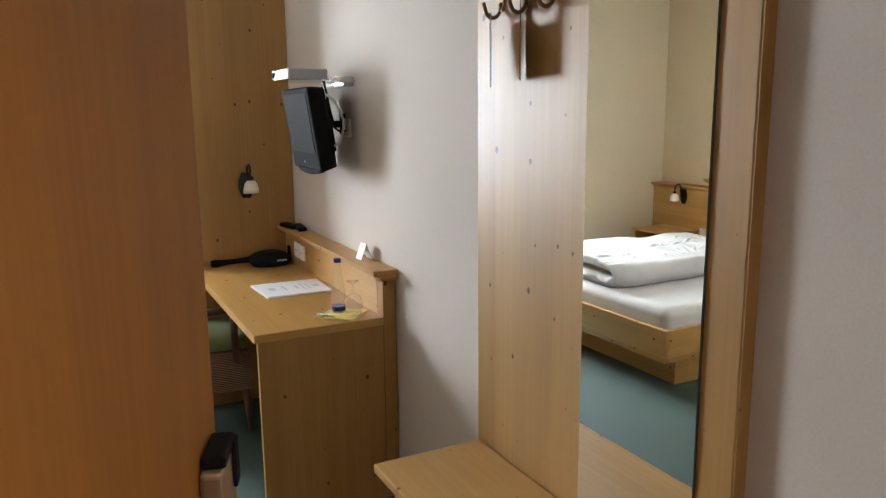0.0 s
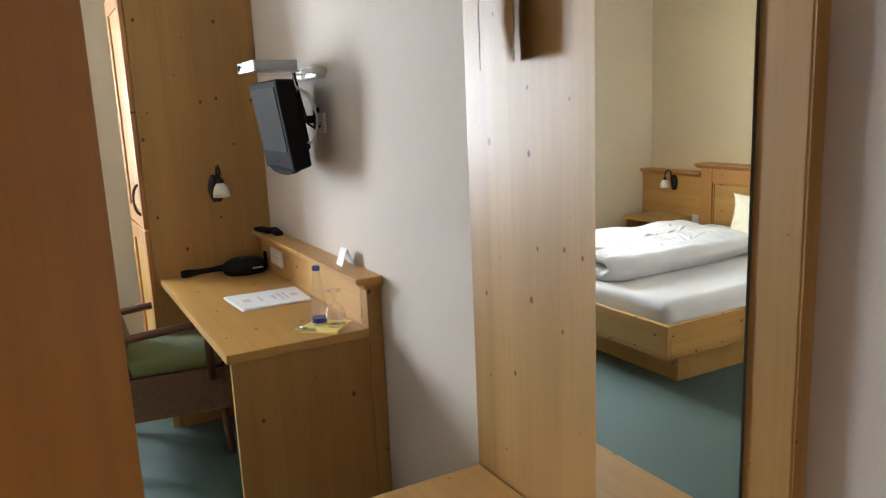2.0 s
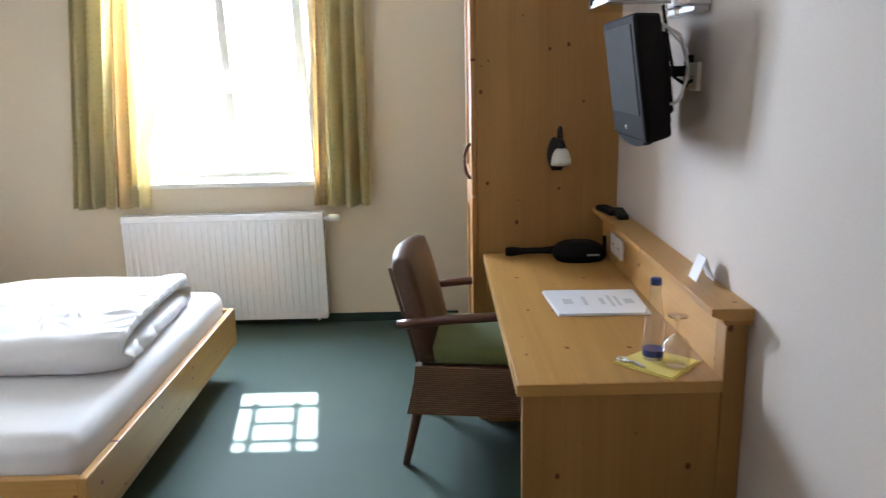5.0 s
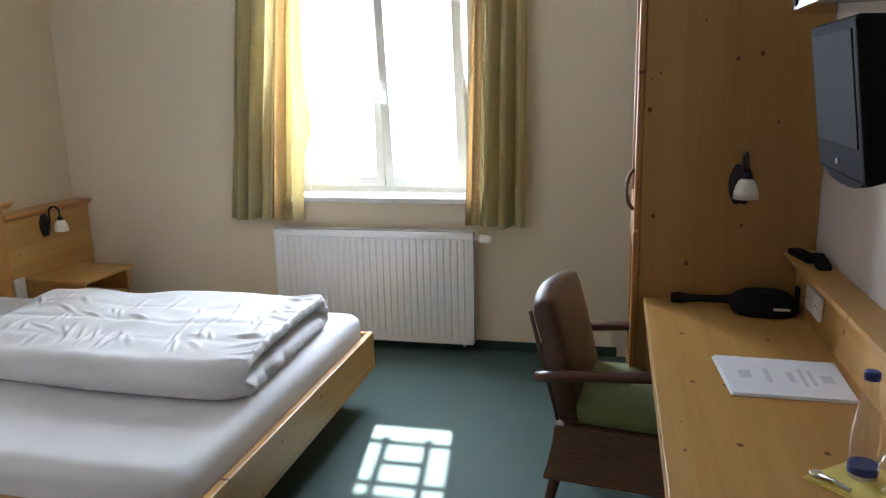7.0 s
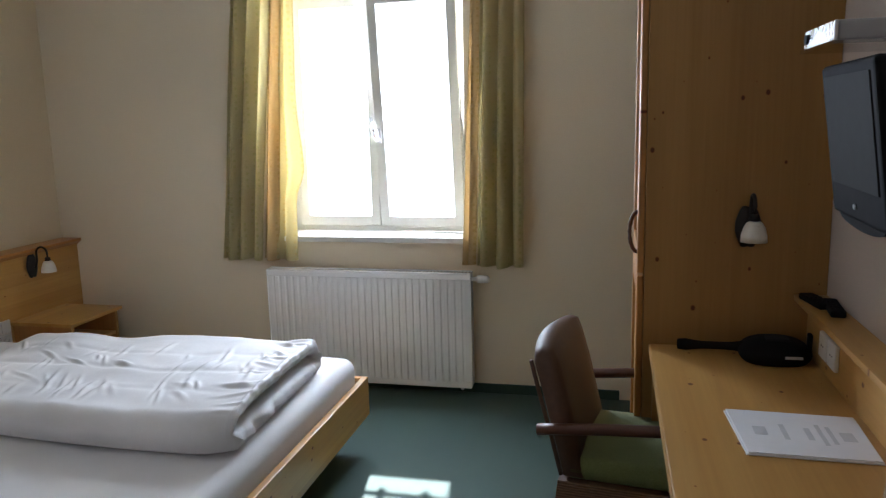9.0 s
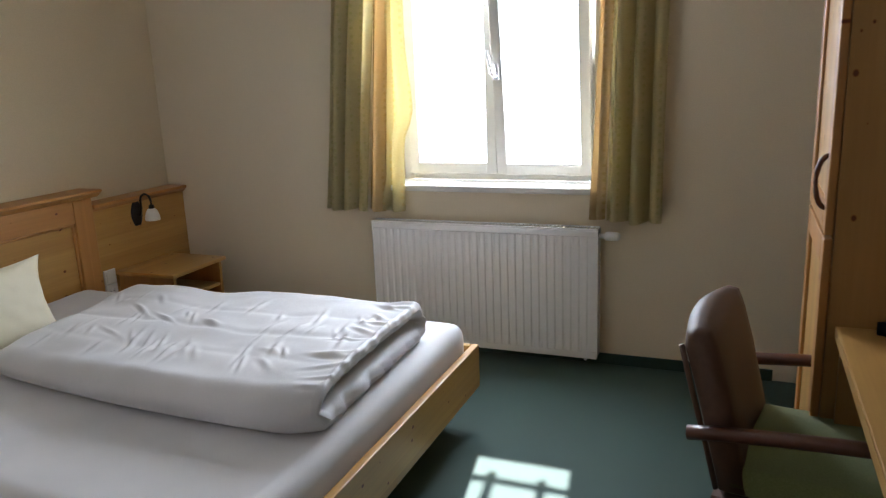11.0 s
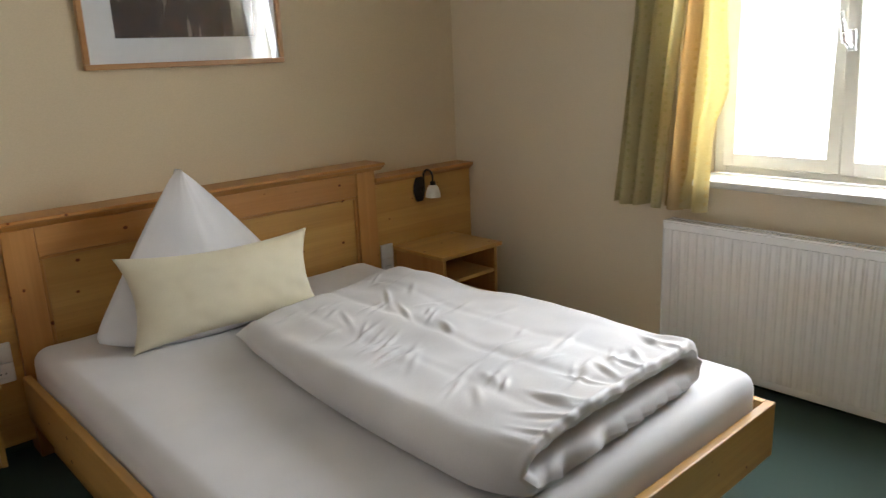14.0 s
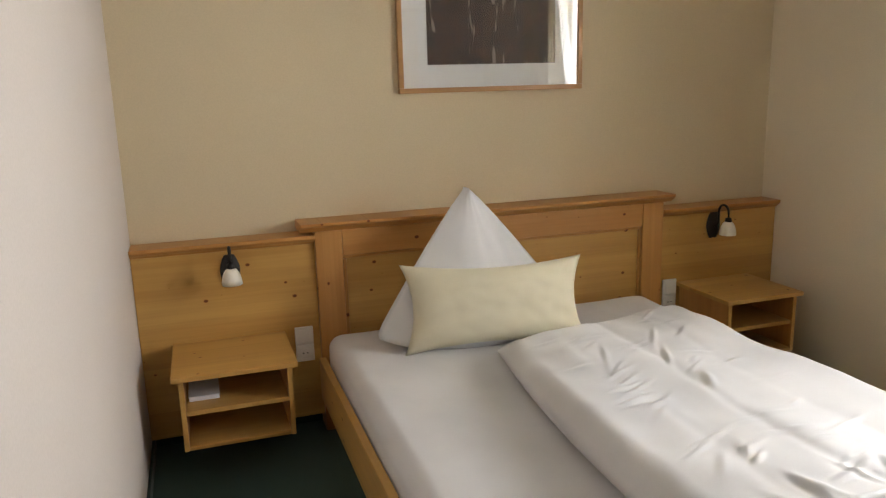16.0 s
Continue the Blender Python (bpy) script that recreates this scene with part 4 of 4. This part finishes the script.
for y in (-3.555, -3.676, -3.795):
    hk = thing("coat_hook", (BX, y, 1.80), "aged brass double coat hook on the board", "hook", "coat hooks")
    part("base_plate", box(BX - 0.006, BX, y - 0.012, y + 0.012, 1.78, 1.86, 0.003), M_BRASS, hk)
    part("lower_hook", tube([(BX - 0.005, y, 1.80)] + arc((BX - 0.032, y, 1.785), 0.022, 20, -170, 10, (1, 0, 0), (0, 0, 1)) + [(BX - 0.06, y, 1.80)], 0.0055), M_BRASS, hk, "", True)
    part("upper_hook", tube([(BX - 0.005, y, 1.83), (BX - 0.03, y, 1.835), (BX - 0.06, y, 1.86), (BX - 0.075, y, 1.90)], 0.0055), M_BRASS, hk, "", True)

def tag_card(name, c, w, z0, z1, hole, m, label, ang):
    """A thin door hanger with a round hole, hanging edge-on from a hook."""
    t = thing(name, c, label, "door hanger")
    bm = bmesh.new()
    u = Vector((math.cos(radians(ang)), math.sin(radians(ang)), 0))
    n = Vector((-u.y, u.x, 0))
    zc = z1 - w * 0.52
    seg = 24
    def pt(a, z, d):
        return Vector((c[0], c[1], 0)) + u * a + n * d + Vector((0, 0, z))
    for d in (-0.0008, 0.0008):
        inner, outer = [], []
        for i in range(seg):
            th = 2 * math.pi * i / seg
            ca, sa = math.cos(th), math.sin(th)
            inner.append(bm.verts.new(pt(hole * ca, zc + hole * sa, d)))
            k = 1 / max(abs(ca) / (w / 2), abs(sa) / (z1 - zc) if sa > 0 else abs(sa) / (zc - z0), 1e-6)
            outer.append(bm.verts.new(pt(k * ca, zc + k * sa, d)))
        for i in range(seg):
            bm.faces.new((inner[i], inner[(i + 1) % seg], outer[(i + 1) % seg], outer[i]))
        if d < 0:
            lo = (inner, outer)
        else:
            for a, b in zip(lo, (inner, outer)):
                for i in range(seg):
                    bm.faces.new((a[i], a[(i + 1) % seg], b[(i + 1) % seg], b[i]))
    part("card", bm, m, t)
tag_card("door_hanger", (-0.058, -3.557, 1.68), 0.035, 1.585, 1.775, 0.010, M_TAGWHITE, "narrow white plastic key tag hanging from a hook", 56)
tag_card("door_hanger", (-0.051, -3.687, 1.68), 0.085, 1.60, 1.80, 0.027, M_TAGBROWN, "dark brown door hanger with round hole on a hook", 56)
pk = thing("paper_packet", (-0.1, -4.12, 0.53), "small white paper packet lying on the bench", "packet")
part("sleeve", box(-0.16, -0.05, -4.22, -4.04, 0.5305, 0.545, 0.004), M_PAPER, pk)

# ---- room door ----
door = thing("door_1", (DX0 + 0.02, YE + 0.01, 0), "warm brown veneered room door standing open", "door", kind="structure")
hx, hy = DX0 + 0.02, YE + 0.012
fx, fy = -0.95, -4.346
ang = math.degrees(math.atan2(fy - hy, fx - hx))
DL = math.hypot(fx - hx, fy - hy)
def in_door(bm):
    bmesh.ops.transform(bm, matrix=pose(hx, hy, 0, 0, 0, ang), verts=bm.verts)
    return bm
part("leaf", in_door(box(0, DL, 0.0, 0.04, 0.008, 2.03, 0.003)), M_DOOR, door)
lk = part("lock_case", in_door(box(DL - 0.125, DL - 0.03, -0.028, -0.0005, 0.84, 1.115, 0.007, 3)), M_PLATE, door, "dull bronze electronic lock case")
part("card_reader", in_door(box(DL - 0.115, DL - 0.04, -0.031, -0.002, 1.1155, 1.131, 0.004)), M_BLACK, lk, "black card reader cap")
part("reader_inlay", in_door(box(DL - 0.062, DL - 0.037, -0.034, -0.0285, 1.065, 1.125, 0.002)), M_BLACK, lk)
part("latch", in_door(box(DL - 0.001, DL + 0.008, 0.01, 0.03, 1.03, 1.055, 0.002)), M_BRASS, door)
for z in (0.25, 1.0, 1.8):
    part("hinge", in_door(lathe([(0.008, z), (0.008, z + 0.08), (0, z + 0.08)], (-0.004, 0.044, 0), 10)), M_BRASS, door)

# ---- headboard panelling ----
HF = -3.915
hb = thing("headboard", (HF, -1.55, 0), "knotty pine panelled headboard with moulded cap rail", "headboard")
HY0, HY1, HZ = -2.405, -0.70, 0.897
part("post", box(XH + 0.002, HF + 0.022, HY0, HY0 + 0.115, 0.0, HZ, 0.003), M_EDGE_Z, hb)
part("post", box(XH + 0.002, HF + 0.022, HY1 - 0.115, HY1, 0.0, HZ, 0.003), M_EDGE_Z, hb)
part("top_rail", box(XH + 0.002, HF + 0.020, HY0 + 0.116, HY1 - 0.116, 0.785, HZ, 0.003), M_EDGE_Y, hb)
part("panel", box(XH + 0.002, HF, HY0 + 0.116, HY1 - 0.116, 0.05, 0.784, 0.002), M_PINE_Y, hb)
part("panel_moulding", box(HF, HF + 0.011, HY0 + 0.117, HY1 - 0.117, 0.77, 0.784, 0.004), M_EDGE_Y, hb)
for y in (HY0 + 0.117, HY1 - 0.131):
    part("panel_moulding", box(HF, HF + 0.011, y, y + 0.014, 0.05, 0.769, 0.004), M_EDGE_Z, hb)
def cap(y0, y1, z, d):
    return extrude_poly([(XH + 0.002, z), (HF + 0.024, z), (HF + 0.03, z + 0.006), (HF + 0.04 + d * 0.5, z + 0.02), (HF + 0.05 + d, z + 0.028), (HF + 0.05 + d, z + 0.04), (XH + 0.002, z + 0.04)], "y", y0, y1, 0.0015)
part("cap_rail", cap(HY0 - 0.062, HY1 + 0.04, HZ + 0.0005, 0.012), M_EDGE_Y, hb)
for i, (y0, y1) in enumerate(((YB + 0.002, HY0 - 0.001), (HY1 + 0.001, -0.002))):
    sp_ = thing("wall_panel", (HF, (y0 + y1) / 2, 0), "low knotty pine wall panel with moulded cap above a bedside shelf", "panel", "bedside panels")
    zt = (0.846, 0.818)[i]
    part("panel", box(XH + 0.014, HF, y0, y1, 0.075, zt, 0.002), M_PINE_Y, sp_)
    part("cap_rail", extrude_poly([(XH + 0.002, zt + 0.0005), (HF + 0.004, zt + 0.0005), (HF + 0.012, zt + 0.01), (HF + 0.022, zt + 0.016), (HF + 0.034, zt + 0.026), (HF + 0.034, zt + 0.04), (XH + 0.002, zt + 0.04)], "y", y0, y1, 0.0015), M_EDGE_Y, sp_)
wall_lamp("wall_lamp", (HF + 0.001, -0.39, 0.755), (1, 0, 0), "dark iron reading lamp with opal shade above the bedside shelf", "wall lamps")
wall_lamp("wall_lamp", (HF + 0.001, -2.755, 0.765), (1, 0, 0), "dark iron reading lamp with opal shade above the bedside shelf", "wall lamps")
socket((HF + 0.0005, -2.475, 0.41), "+x", True, "white double socket and switch beside the headboard")
socket((HF + 0.0005, -0.64, 0.42), "+x", True, "white double socket and switch beside the headboard")

def nightstand(y0, y1, label):
    n = thing("nightstand", (HF, (y0 + y1) / 2, 0.18), label, "nightstand", "bedside shelves")
    xf, zt, zb = -3.53, 0.478, 0.18
    part("top_board", box(HF + 0.001, xf + 0.012, y0 - 0.022, y1 + 0.022, zt - 0.02, zt, 0.003), M_TOP_Y, n)
    for y in (y0, y1 - 0.018):
        part("side_board", box(HF + 0.001, xf - 0.012, y, y + 0.018, zb, zt - 0.0205, 0.002), M_EDGE_Z, n)
    part("shelf", box(HF + 0.001, xf - 0.02, y0 + 0.0185, y1 - 0.0185, 0.315, 0.333, 0.002), M_PINE_Y, n)
    part("bottom_board", box(HF + 0.001, xf - 0.012, y0 + 0.0185, y1 - 0.0185, zb, zb + 0.018, 0.002), M_PINE_Y, n)
    for y in (y0 + 0.0005, y1 - 0.0175):
        part("edge_band", box(xf - 0.0118, xf - 0.009, y, y + 0.017, zb, zt - 0.021), M_BAND, n, "pale front edge")
    part("edge_band", box(xf - 0.0198, xf - 0.0175, y0 + 0.019, y1 - 0.019, 0.3155, 0.3325), M_BAND, n, "pale front edge")
    part("back_board", box(HF + 0.001, HF + 0.008, y0 + 0.019, y1 - 0.019, zb + 0.019, zt - 0.021), M_PINE_Y, n)
nightstand(-2.985, -2.575, "pine bedside box with open shelves mounted on the panel")
nightstand(-0.575, -0.185, "pine bedside box with open shelves under the reading lamp")
bk = thing("booklet", (-3.66, -2.89, 0.333), "small white booklet lying in the bedside shelf", "book")
part("pages", box(-3.82, -3.635, -2.955, -2.845, 0.3335, 0.350, 0.002), M_PAPER, bk)
part("cover", box(-3.822, -3.633, -2.957, -2.843, 0.3505, 0.353, 0.001), M_TAGWHITE, bk)

# ---- bed ----
BY0, BY1, BXF, BXH, BZ = -2.42, -0.775, -1.777, HF + 0.024, 0.345
bed = thing("bed", (-2.85, -1.57, 0), "wide pine platform bed with recessed plinth", "bed")
part("side_rail", box(BXH, BXF - 0.0305, BY0, BY0 + 0.03, 0.16, BZ, 0.004), M_PINE_X, bed)
part("side_rail", box(BXH, BXF - 0.0305, BY1 - 0.03, BY1, 0.16, BZ, 0.004), M_PINE_X, bed)
part("foot_board", box(BXF - 0.03, BXF, BY0, BY1, 0.16, BZ, 0.004), M_PINE_Y, bed)
part("plinth", box(BXH, BXF - 0.14, BY0 + 0.06, BY1 - 0.06, 0.0, 0.159, 0.003), M_PINE_Y, bed)
part("slat_base", box(BXH, BXF - 0.032, BY0 + 0.032, BY1 - 0.032, 0.16, 0.25), M_PINE_X, bed)
mt = thing("mattress", (-2.85, -1.57, 0.25), "thick mattress in a smooth white fitted sheet", "mattress")
mb = box(BXH + 0.005, BXF - 0.036, BY0 + 0.036, BY1 - 0.036, 0.2505, 0.455, 0.06, 6)
bmesh.ops.subdivide_edges(mb, edges=[e for e in mb.edges if e.calc_length() > 0.5], cuts=28, use_grid_fill=True)
for v in mb.verts:
    if v.co.z > 0.42:
        v.co.z += 0.006 * noise.noise(v.co * 2.5) + 0.003 * noise.noise(v.co * 9)
part("fitted_sheet", mb, M_LINEN, mt, "", True)
part("core", box(BXH + 0.03, BXF - 0.06, BY0 + 0.06, BY1 - 0.06, 0.2502, 0.40, 0.02), M_LINEN, mt)

def folded_duvet():
    """A duvet doubled lengthwise: full round fold on one long side, thin edge on the other, puckered quilting
    seams on top, and an open gathered end at the foot."""
    rng = random.Random(11)
    z0 = 0.452
    far, near = (Vector((-3.46, -0.955, 0)), Vector((-1.925, -1.03, 0))), (Vector((-3.27, -1.845, 0)), Vector((-1.88, -1.94, 0)))
    length = 1.45
    folds = []
    for _ in range(52):
        seam = rng.choice((0.30, 0.52, 0.52, 0.74, 0.74))
        folds.append((rng.uniform(0.08, 0.95), seam + rng.gauss(0, 0.05), rng.gauss(1.35, 0.45), rng.uniform(0.025, 0.075), rng.uniform(0.007, 0.014), rng.uniform(0.003, 0.008)))
    for _ in range(14):
        folds.append((rng.uniform(0.94, 0.995), rng.uniform(0.05, 0.95), rng.gauss(0.15, 0.35), rng.uniform(0.03, 0.06), rng.uniform(0.009, 0.015), rng.uniform(0.003, 0.007)))
    nu, nt_, nb = 210, 170, 26
    def ring(u):
        h = 0.105 + 0.045 * u
        head = math.sqrt(max(0.0, 1 - (1 - min(1.0, u * length / 0.16)) ** 2))
        a, b = far[0].lerp(far[1], u), near[0].lerp(near[1], u)
        bow = 0.035 * math.sin(math.pi * u) - 0.05 * max(0.0, (u - 0.9) / 0.1) ** 2
        b = b + Vector((0, -bow, 0))
        w = (a - b).length
        out = []
        for k in range(nt_ + nb):
            on_top = k < nt_
            v = k / (nt_ - 1) if on_top else 1 - (k - nt_ + 1) / (nb + 1)
            v = 0.55 * v + 0.45 * (0.5 - 0.5 * math.cos(math.pi * v))
            p = a.lerp(b, v)
            dn, df = (1 - v) * w, v * w
            e = math.sqrt(max(0.0, 1 - (1 - min(1.0, dn / 0.085)) ** 2)) * math.sqrt(max(0.0, 1 - (1 - min(1.0, df / 0.06)) ** 2)) * head
            lift = h * (0.36 + 0.14 * v)
            if not on_top:
                out.append(Vector((p.x, p.y, z0 + lift * (1 - e))))
                continue
            z = 0.018 * noise.noise(Vector((p.x * 3.1, p.y * 3.4, 4))) + 0.007 * noise.noise(Vector((p.x * 7, p.y * 8, 9)))
            for sv, dp in ((0.30, 0.002), (0.52, 0.004), (0.74, 0.002)):
                q = (v - sv + 0.012 * math.sin(9 * u + 20 * sv)) * w
                z -= dp * math.exp(-(q / 0.022) ** 2)
            for fu, fv, th, ln, wd_, hh in folds:
                du, dv_ = (u - fu) * length, (v - fv) * w
                if abs(du) + abs(dv_) > ln * 2.6:
                    continue
                s_, t_ = du * math.cos(th) + dv_ * math.sin(th), -du * math.sin(th) + dv_ * math.cos(th)
                x_ = t_ / wd_
                if abs(x_) < 4:
                    z += hh * math.exp(-(s_ / ln) ** 2) * (math.exp(-x_ * x_) - 0.5 * math.exp(-(x_ - 1.6) ** 2))
            out.append(Vector((p.x, p.y, z0 + lift + (h - lift) * e + (z + 0.014 * math.sin(math.pi * v)) * e)))
        return out
    rings = [ring(i / nu) for i in range(nu + 1)]
    rim = rings[-1]
    slit = z0 + 0.075
    # the open end: two soft lips turning in to a slit, the lower one gathered
    for push, close in ((0.012, 0.95), (0.019, 0.82), (0.020, 0.66), (0.013, 0.48), (0.0, 0.32), (-0.02, 0.19), (-0.06, 0.08), (-0.10, 0.02)):
        r = []
        for k, p in enumerate(rim):
            v = (rim[0].y - p.y) / (rim[0].y - rim[nt_ - 1].y)
            low = p.z < slit + 0.012
            pleat = math.sin(2 * math.pi * (15 * v + 0.7 * math.sin(8 * v))) * math.sin(math.pi * min(1.0, 1.25 * (1 - close)))
            x = p.x + push + (0.019 * pleat + 0.020 * (1 - close) if low else 0.006 * noise.noise(Vector((p.y * 22, close * 3, 1))))
            y = p.y + (1 - close) * (0.055 * v ** 6 - 0.03 * (1 - v) ** 6)
            z = slit + 0.012 * math.sin(2.6 * v) + (p.z - slit) * close + (0.007 * pleat if low else 0)
            r.append(Vector((x, y, z)))
        rings.append(r)
    n = nt_ + nb
    def skin(rs):
        me = bpy.data.meshes.new("tmp")
        me.from_pydata([tuple(p) for r in rs for p in r], [], [(i * n + k, i * n + (k + 1) % n, (i + 1) * n + (k + 1) % n, (i + 1) * n + k) for i in range(len(rs) - 1) for k in range(n)])
        bm = bmesh.new()
        bm.from_mesh(me)
        bpy.data.meshes.remove(me)
        bmesh.ops.remove_doubles(bm, verts=bm.verts, dist=0.0002)
        return bm
    return skin(rings[:nu + 4]), skin(rings[nu + 3:])
dv = thing("duvet", (-2.6, -1.4, 0.455), "white duvet folded lengthwise with creased satin cover", "duvet")
_cover, _end = folded_duvet()
part("cover", _cover, M_DUVET, dv, "", True)
part("gathered_end", _end, M_DUVET, dv, "gathered open end of the cover", True)

def leaning(bm, at, yaw, lean):
    bmesh.ops.transform(bm, matrix=Matrix.Translation(at) @ Matrix.Rotation(radians(yaw), 4, "Z") @ Matrix.Rotation(radians(lean), 4, "Y"), verts=bm.verts)
    return bm
def upright_cushion(w, h, d, nu, nv, seed, pinch=0.12):
    """A cushion standing on its long edge: face in local y-z, thickness along x, drawn-in sides and pointed corners."""
    bm = bmesh.new()
    fr_, bk_ = [], []
    for i in range(nu + 1):
        a, b = [], []
        for j in range(nv + 1):
            u, v = -1 + 2 * i / nu, -1 + 2 * j / nv
            e = max((1 - abs(u) ** 2.4) * (1 - abs(v) ** 2.4), 0) ** 0.5
            y = u * w / 2 * (1 - pinch * (1 - v * v) * abs(u) ** 3 * 0.5)
            z = h / 2 + v * h / 2 * (1 - pinch * 1.3 * (1 - u * u) * abs(v) ** 3 * 0.6)
            n_ = 0.007 * noise.noise(Vector((u * 3 + seed, v * 3, 1))) * e + 0.003 * noise.noise(Vector((u * 7 + seed, v * 4, 3))) * e + 0.010 * max(0, abs(u) - 0.45) * math.sin(14 * v + 9 * abs(u) + seed) * e
            rim = i in (0, nu) or j in (0, nv)
            a.append(bm.verts.new((d / 2 * e + n_, y, z)))
            b.append(a[-1] if rim else bm.verts.new((-d / 2 * e * 0.7 + n_, y, z)))
        fr_.append(a)
        bk_.append(b)
    for i in range(nu):
        for j in range(nv):
            bm.faces.new((fr_[i][j], fr_[i + 1][j], fr_[i + 1][j + 1], fr_[i][j + 1]))
            try:
                bm.faces.new((bk_[i][j], bk_[i][j + 1], bk_[i + 1][j + 1], bk_[i + 1][j]))
            except ValueError:
                pass
    return bm
cu = thing("cushion", (-3.44, -1.75, 0.46), "cream rectangular cushion leaning on the white pillow", "cushion")
part("cover", leaning(upright_cushion(0.75, 0.36, 0.16, 60, 36, 3, 0.24), (-3.42, -1.775, 0.452), -10, -20), M_CUSH, cu, "", True)

def folded_pillow():
    """A big pillow folded to a pointed tent with a ridge down the middle."""
    bm = bmesh.new()
    nu, nv = 36, 26
    rows = []
    for side in (1, -1):
        g = []
        for j in range(nv + 1):
            t = j / nv
            half = 0.455 * (1 - t) ** 0.9 + 0.006
            row = []
            for i in range(nu + 1):
                u = -1 + 2 * i / nu
                ridge = (1 - abs(u)) ** 0.8
                bulge = math.sin(math.pi * min(1, (1 - abs(u)) * 1.1) * 0.5)
                depth = (0.03 + 0.16 * (1 - t) ** 1.1) * (0.55 * bulge + 0.45 * ridge)
                round_base = math.sqrt(max(0.0, 1 - (1 - min(1, t * 7)) ** 2))
                x = side * depth * (0.75 + 0.25 * round_base) + (0.008 * noise.noise(Vector((u * 4, t * 5, side * 3))) * (1 - abs(u)))
                y = u * half * (0.94 + 0.06 * round_base)
                z = 0.61 * t + 0.05 * (1 - t) * abs(u) ** 4
                row.append(bm.verts.new((x - 0.10 * t, y, z)))
            g.append(row)
        rows.append(g)
        for a, b in zip(g, g[1:]):
            for i in range(nu):
                bm.faces.new((a[i], a[i + 1], b[i + 1], b[i]))
    lo0, lo1 = rows[0][0], rows[1][0]
    for i in range(nu):
        bm.faces.new((lo0[i], lo1[i], lo1[i + 1], lo0[i + 1]))
    bmesh.ops.remove_doubles(bm, verts=bm.verts, dist=0.002)
    return bm
pl = thing("pillow", (-3.62, -1.78, 0.455), "white pillow folded upright into a pointed tent", "pillow")
part("pillowcase", leaning(folded_pillow(), (-3.60, -1.79, 0.455), 4, 0), M_LINEN, pl, "", True)

# ---- picture ----
pc = thing("picture_frame", (XH, -1.55, 1.45), "framed dark woodland print with white mount behind glass", "picture")
PY0, PY1, PZ0, PZ1 = -1.985, -1.10, 1.45, 2.08
for y0, y1, z0, z1 in ((PY0, PY1, PZ0, PZ0 + 0.022), (PY0, PY1, PZ1 - 0.022, PZ1)):
    part("frame_rail", box(XH + 0.0005, XH + 0.026, y0, y1, z0, z1, 0.003), M_FRAME, pc)
for y0 in (PY0, PY1 - 0.022):
    part("frame_stile", box(XH + 0.0005, XH + 0.026, y0, y0 + 0.022, PZ0 + 0.0225, PZ1 - 0.0225, 0.003), M_FRAME, pc)
part("mount", box(XH + 0.0005, XH + 0.010, PY0 + 0.022, PY1 - 0.022, PZ0 + 0.022, PZ1 - 0.022), M_MAT, pc, "white mount board")
part("print", box(XH + 0.0102, XH + 0.012, PY0 + 0.135, PY1 - 0.135, PZ0 + 0.12, PZ1 - 0.11), M_PRINT_ART, pc, "dark brown woodland print")
gp = part("glass", box(XH + 0.016, XH + 0.018, PY0 + 0.0225, PY1 - 0.0225, PZ0 + 0.0225, PZ1 - 0.0225), M_PANE, pc, "clear picture glass")
gp.visible_shadow = False

# ---- unseen corridor lamp, added to go with the fill light there ----
cp = thing("ceiling_light", (-0.85, -5.9, ZC), "unseen round opal ceiling light added in the corridor", "lamp")
part("base", lathe([(0.0, -0.002), (0.19, -0.002), (0.19, -0.02), (0.0, -0.02)], (-0.85, -5.9, ZC), 32), M_WHITE, cp)
part("diffuser", lathe([(0.17, -0.0205), (0.16, -0.035), (0.1, -0.048), (0.0, -0.052)], (-0.85, -5.9, ZC), 32), M_LAMPGLOW, cp, "", True)
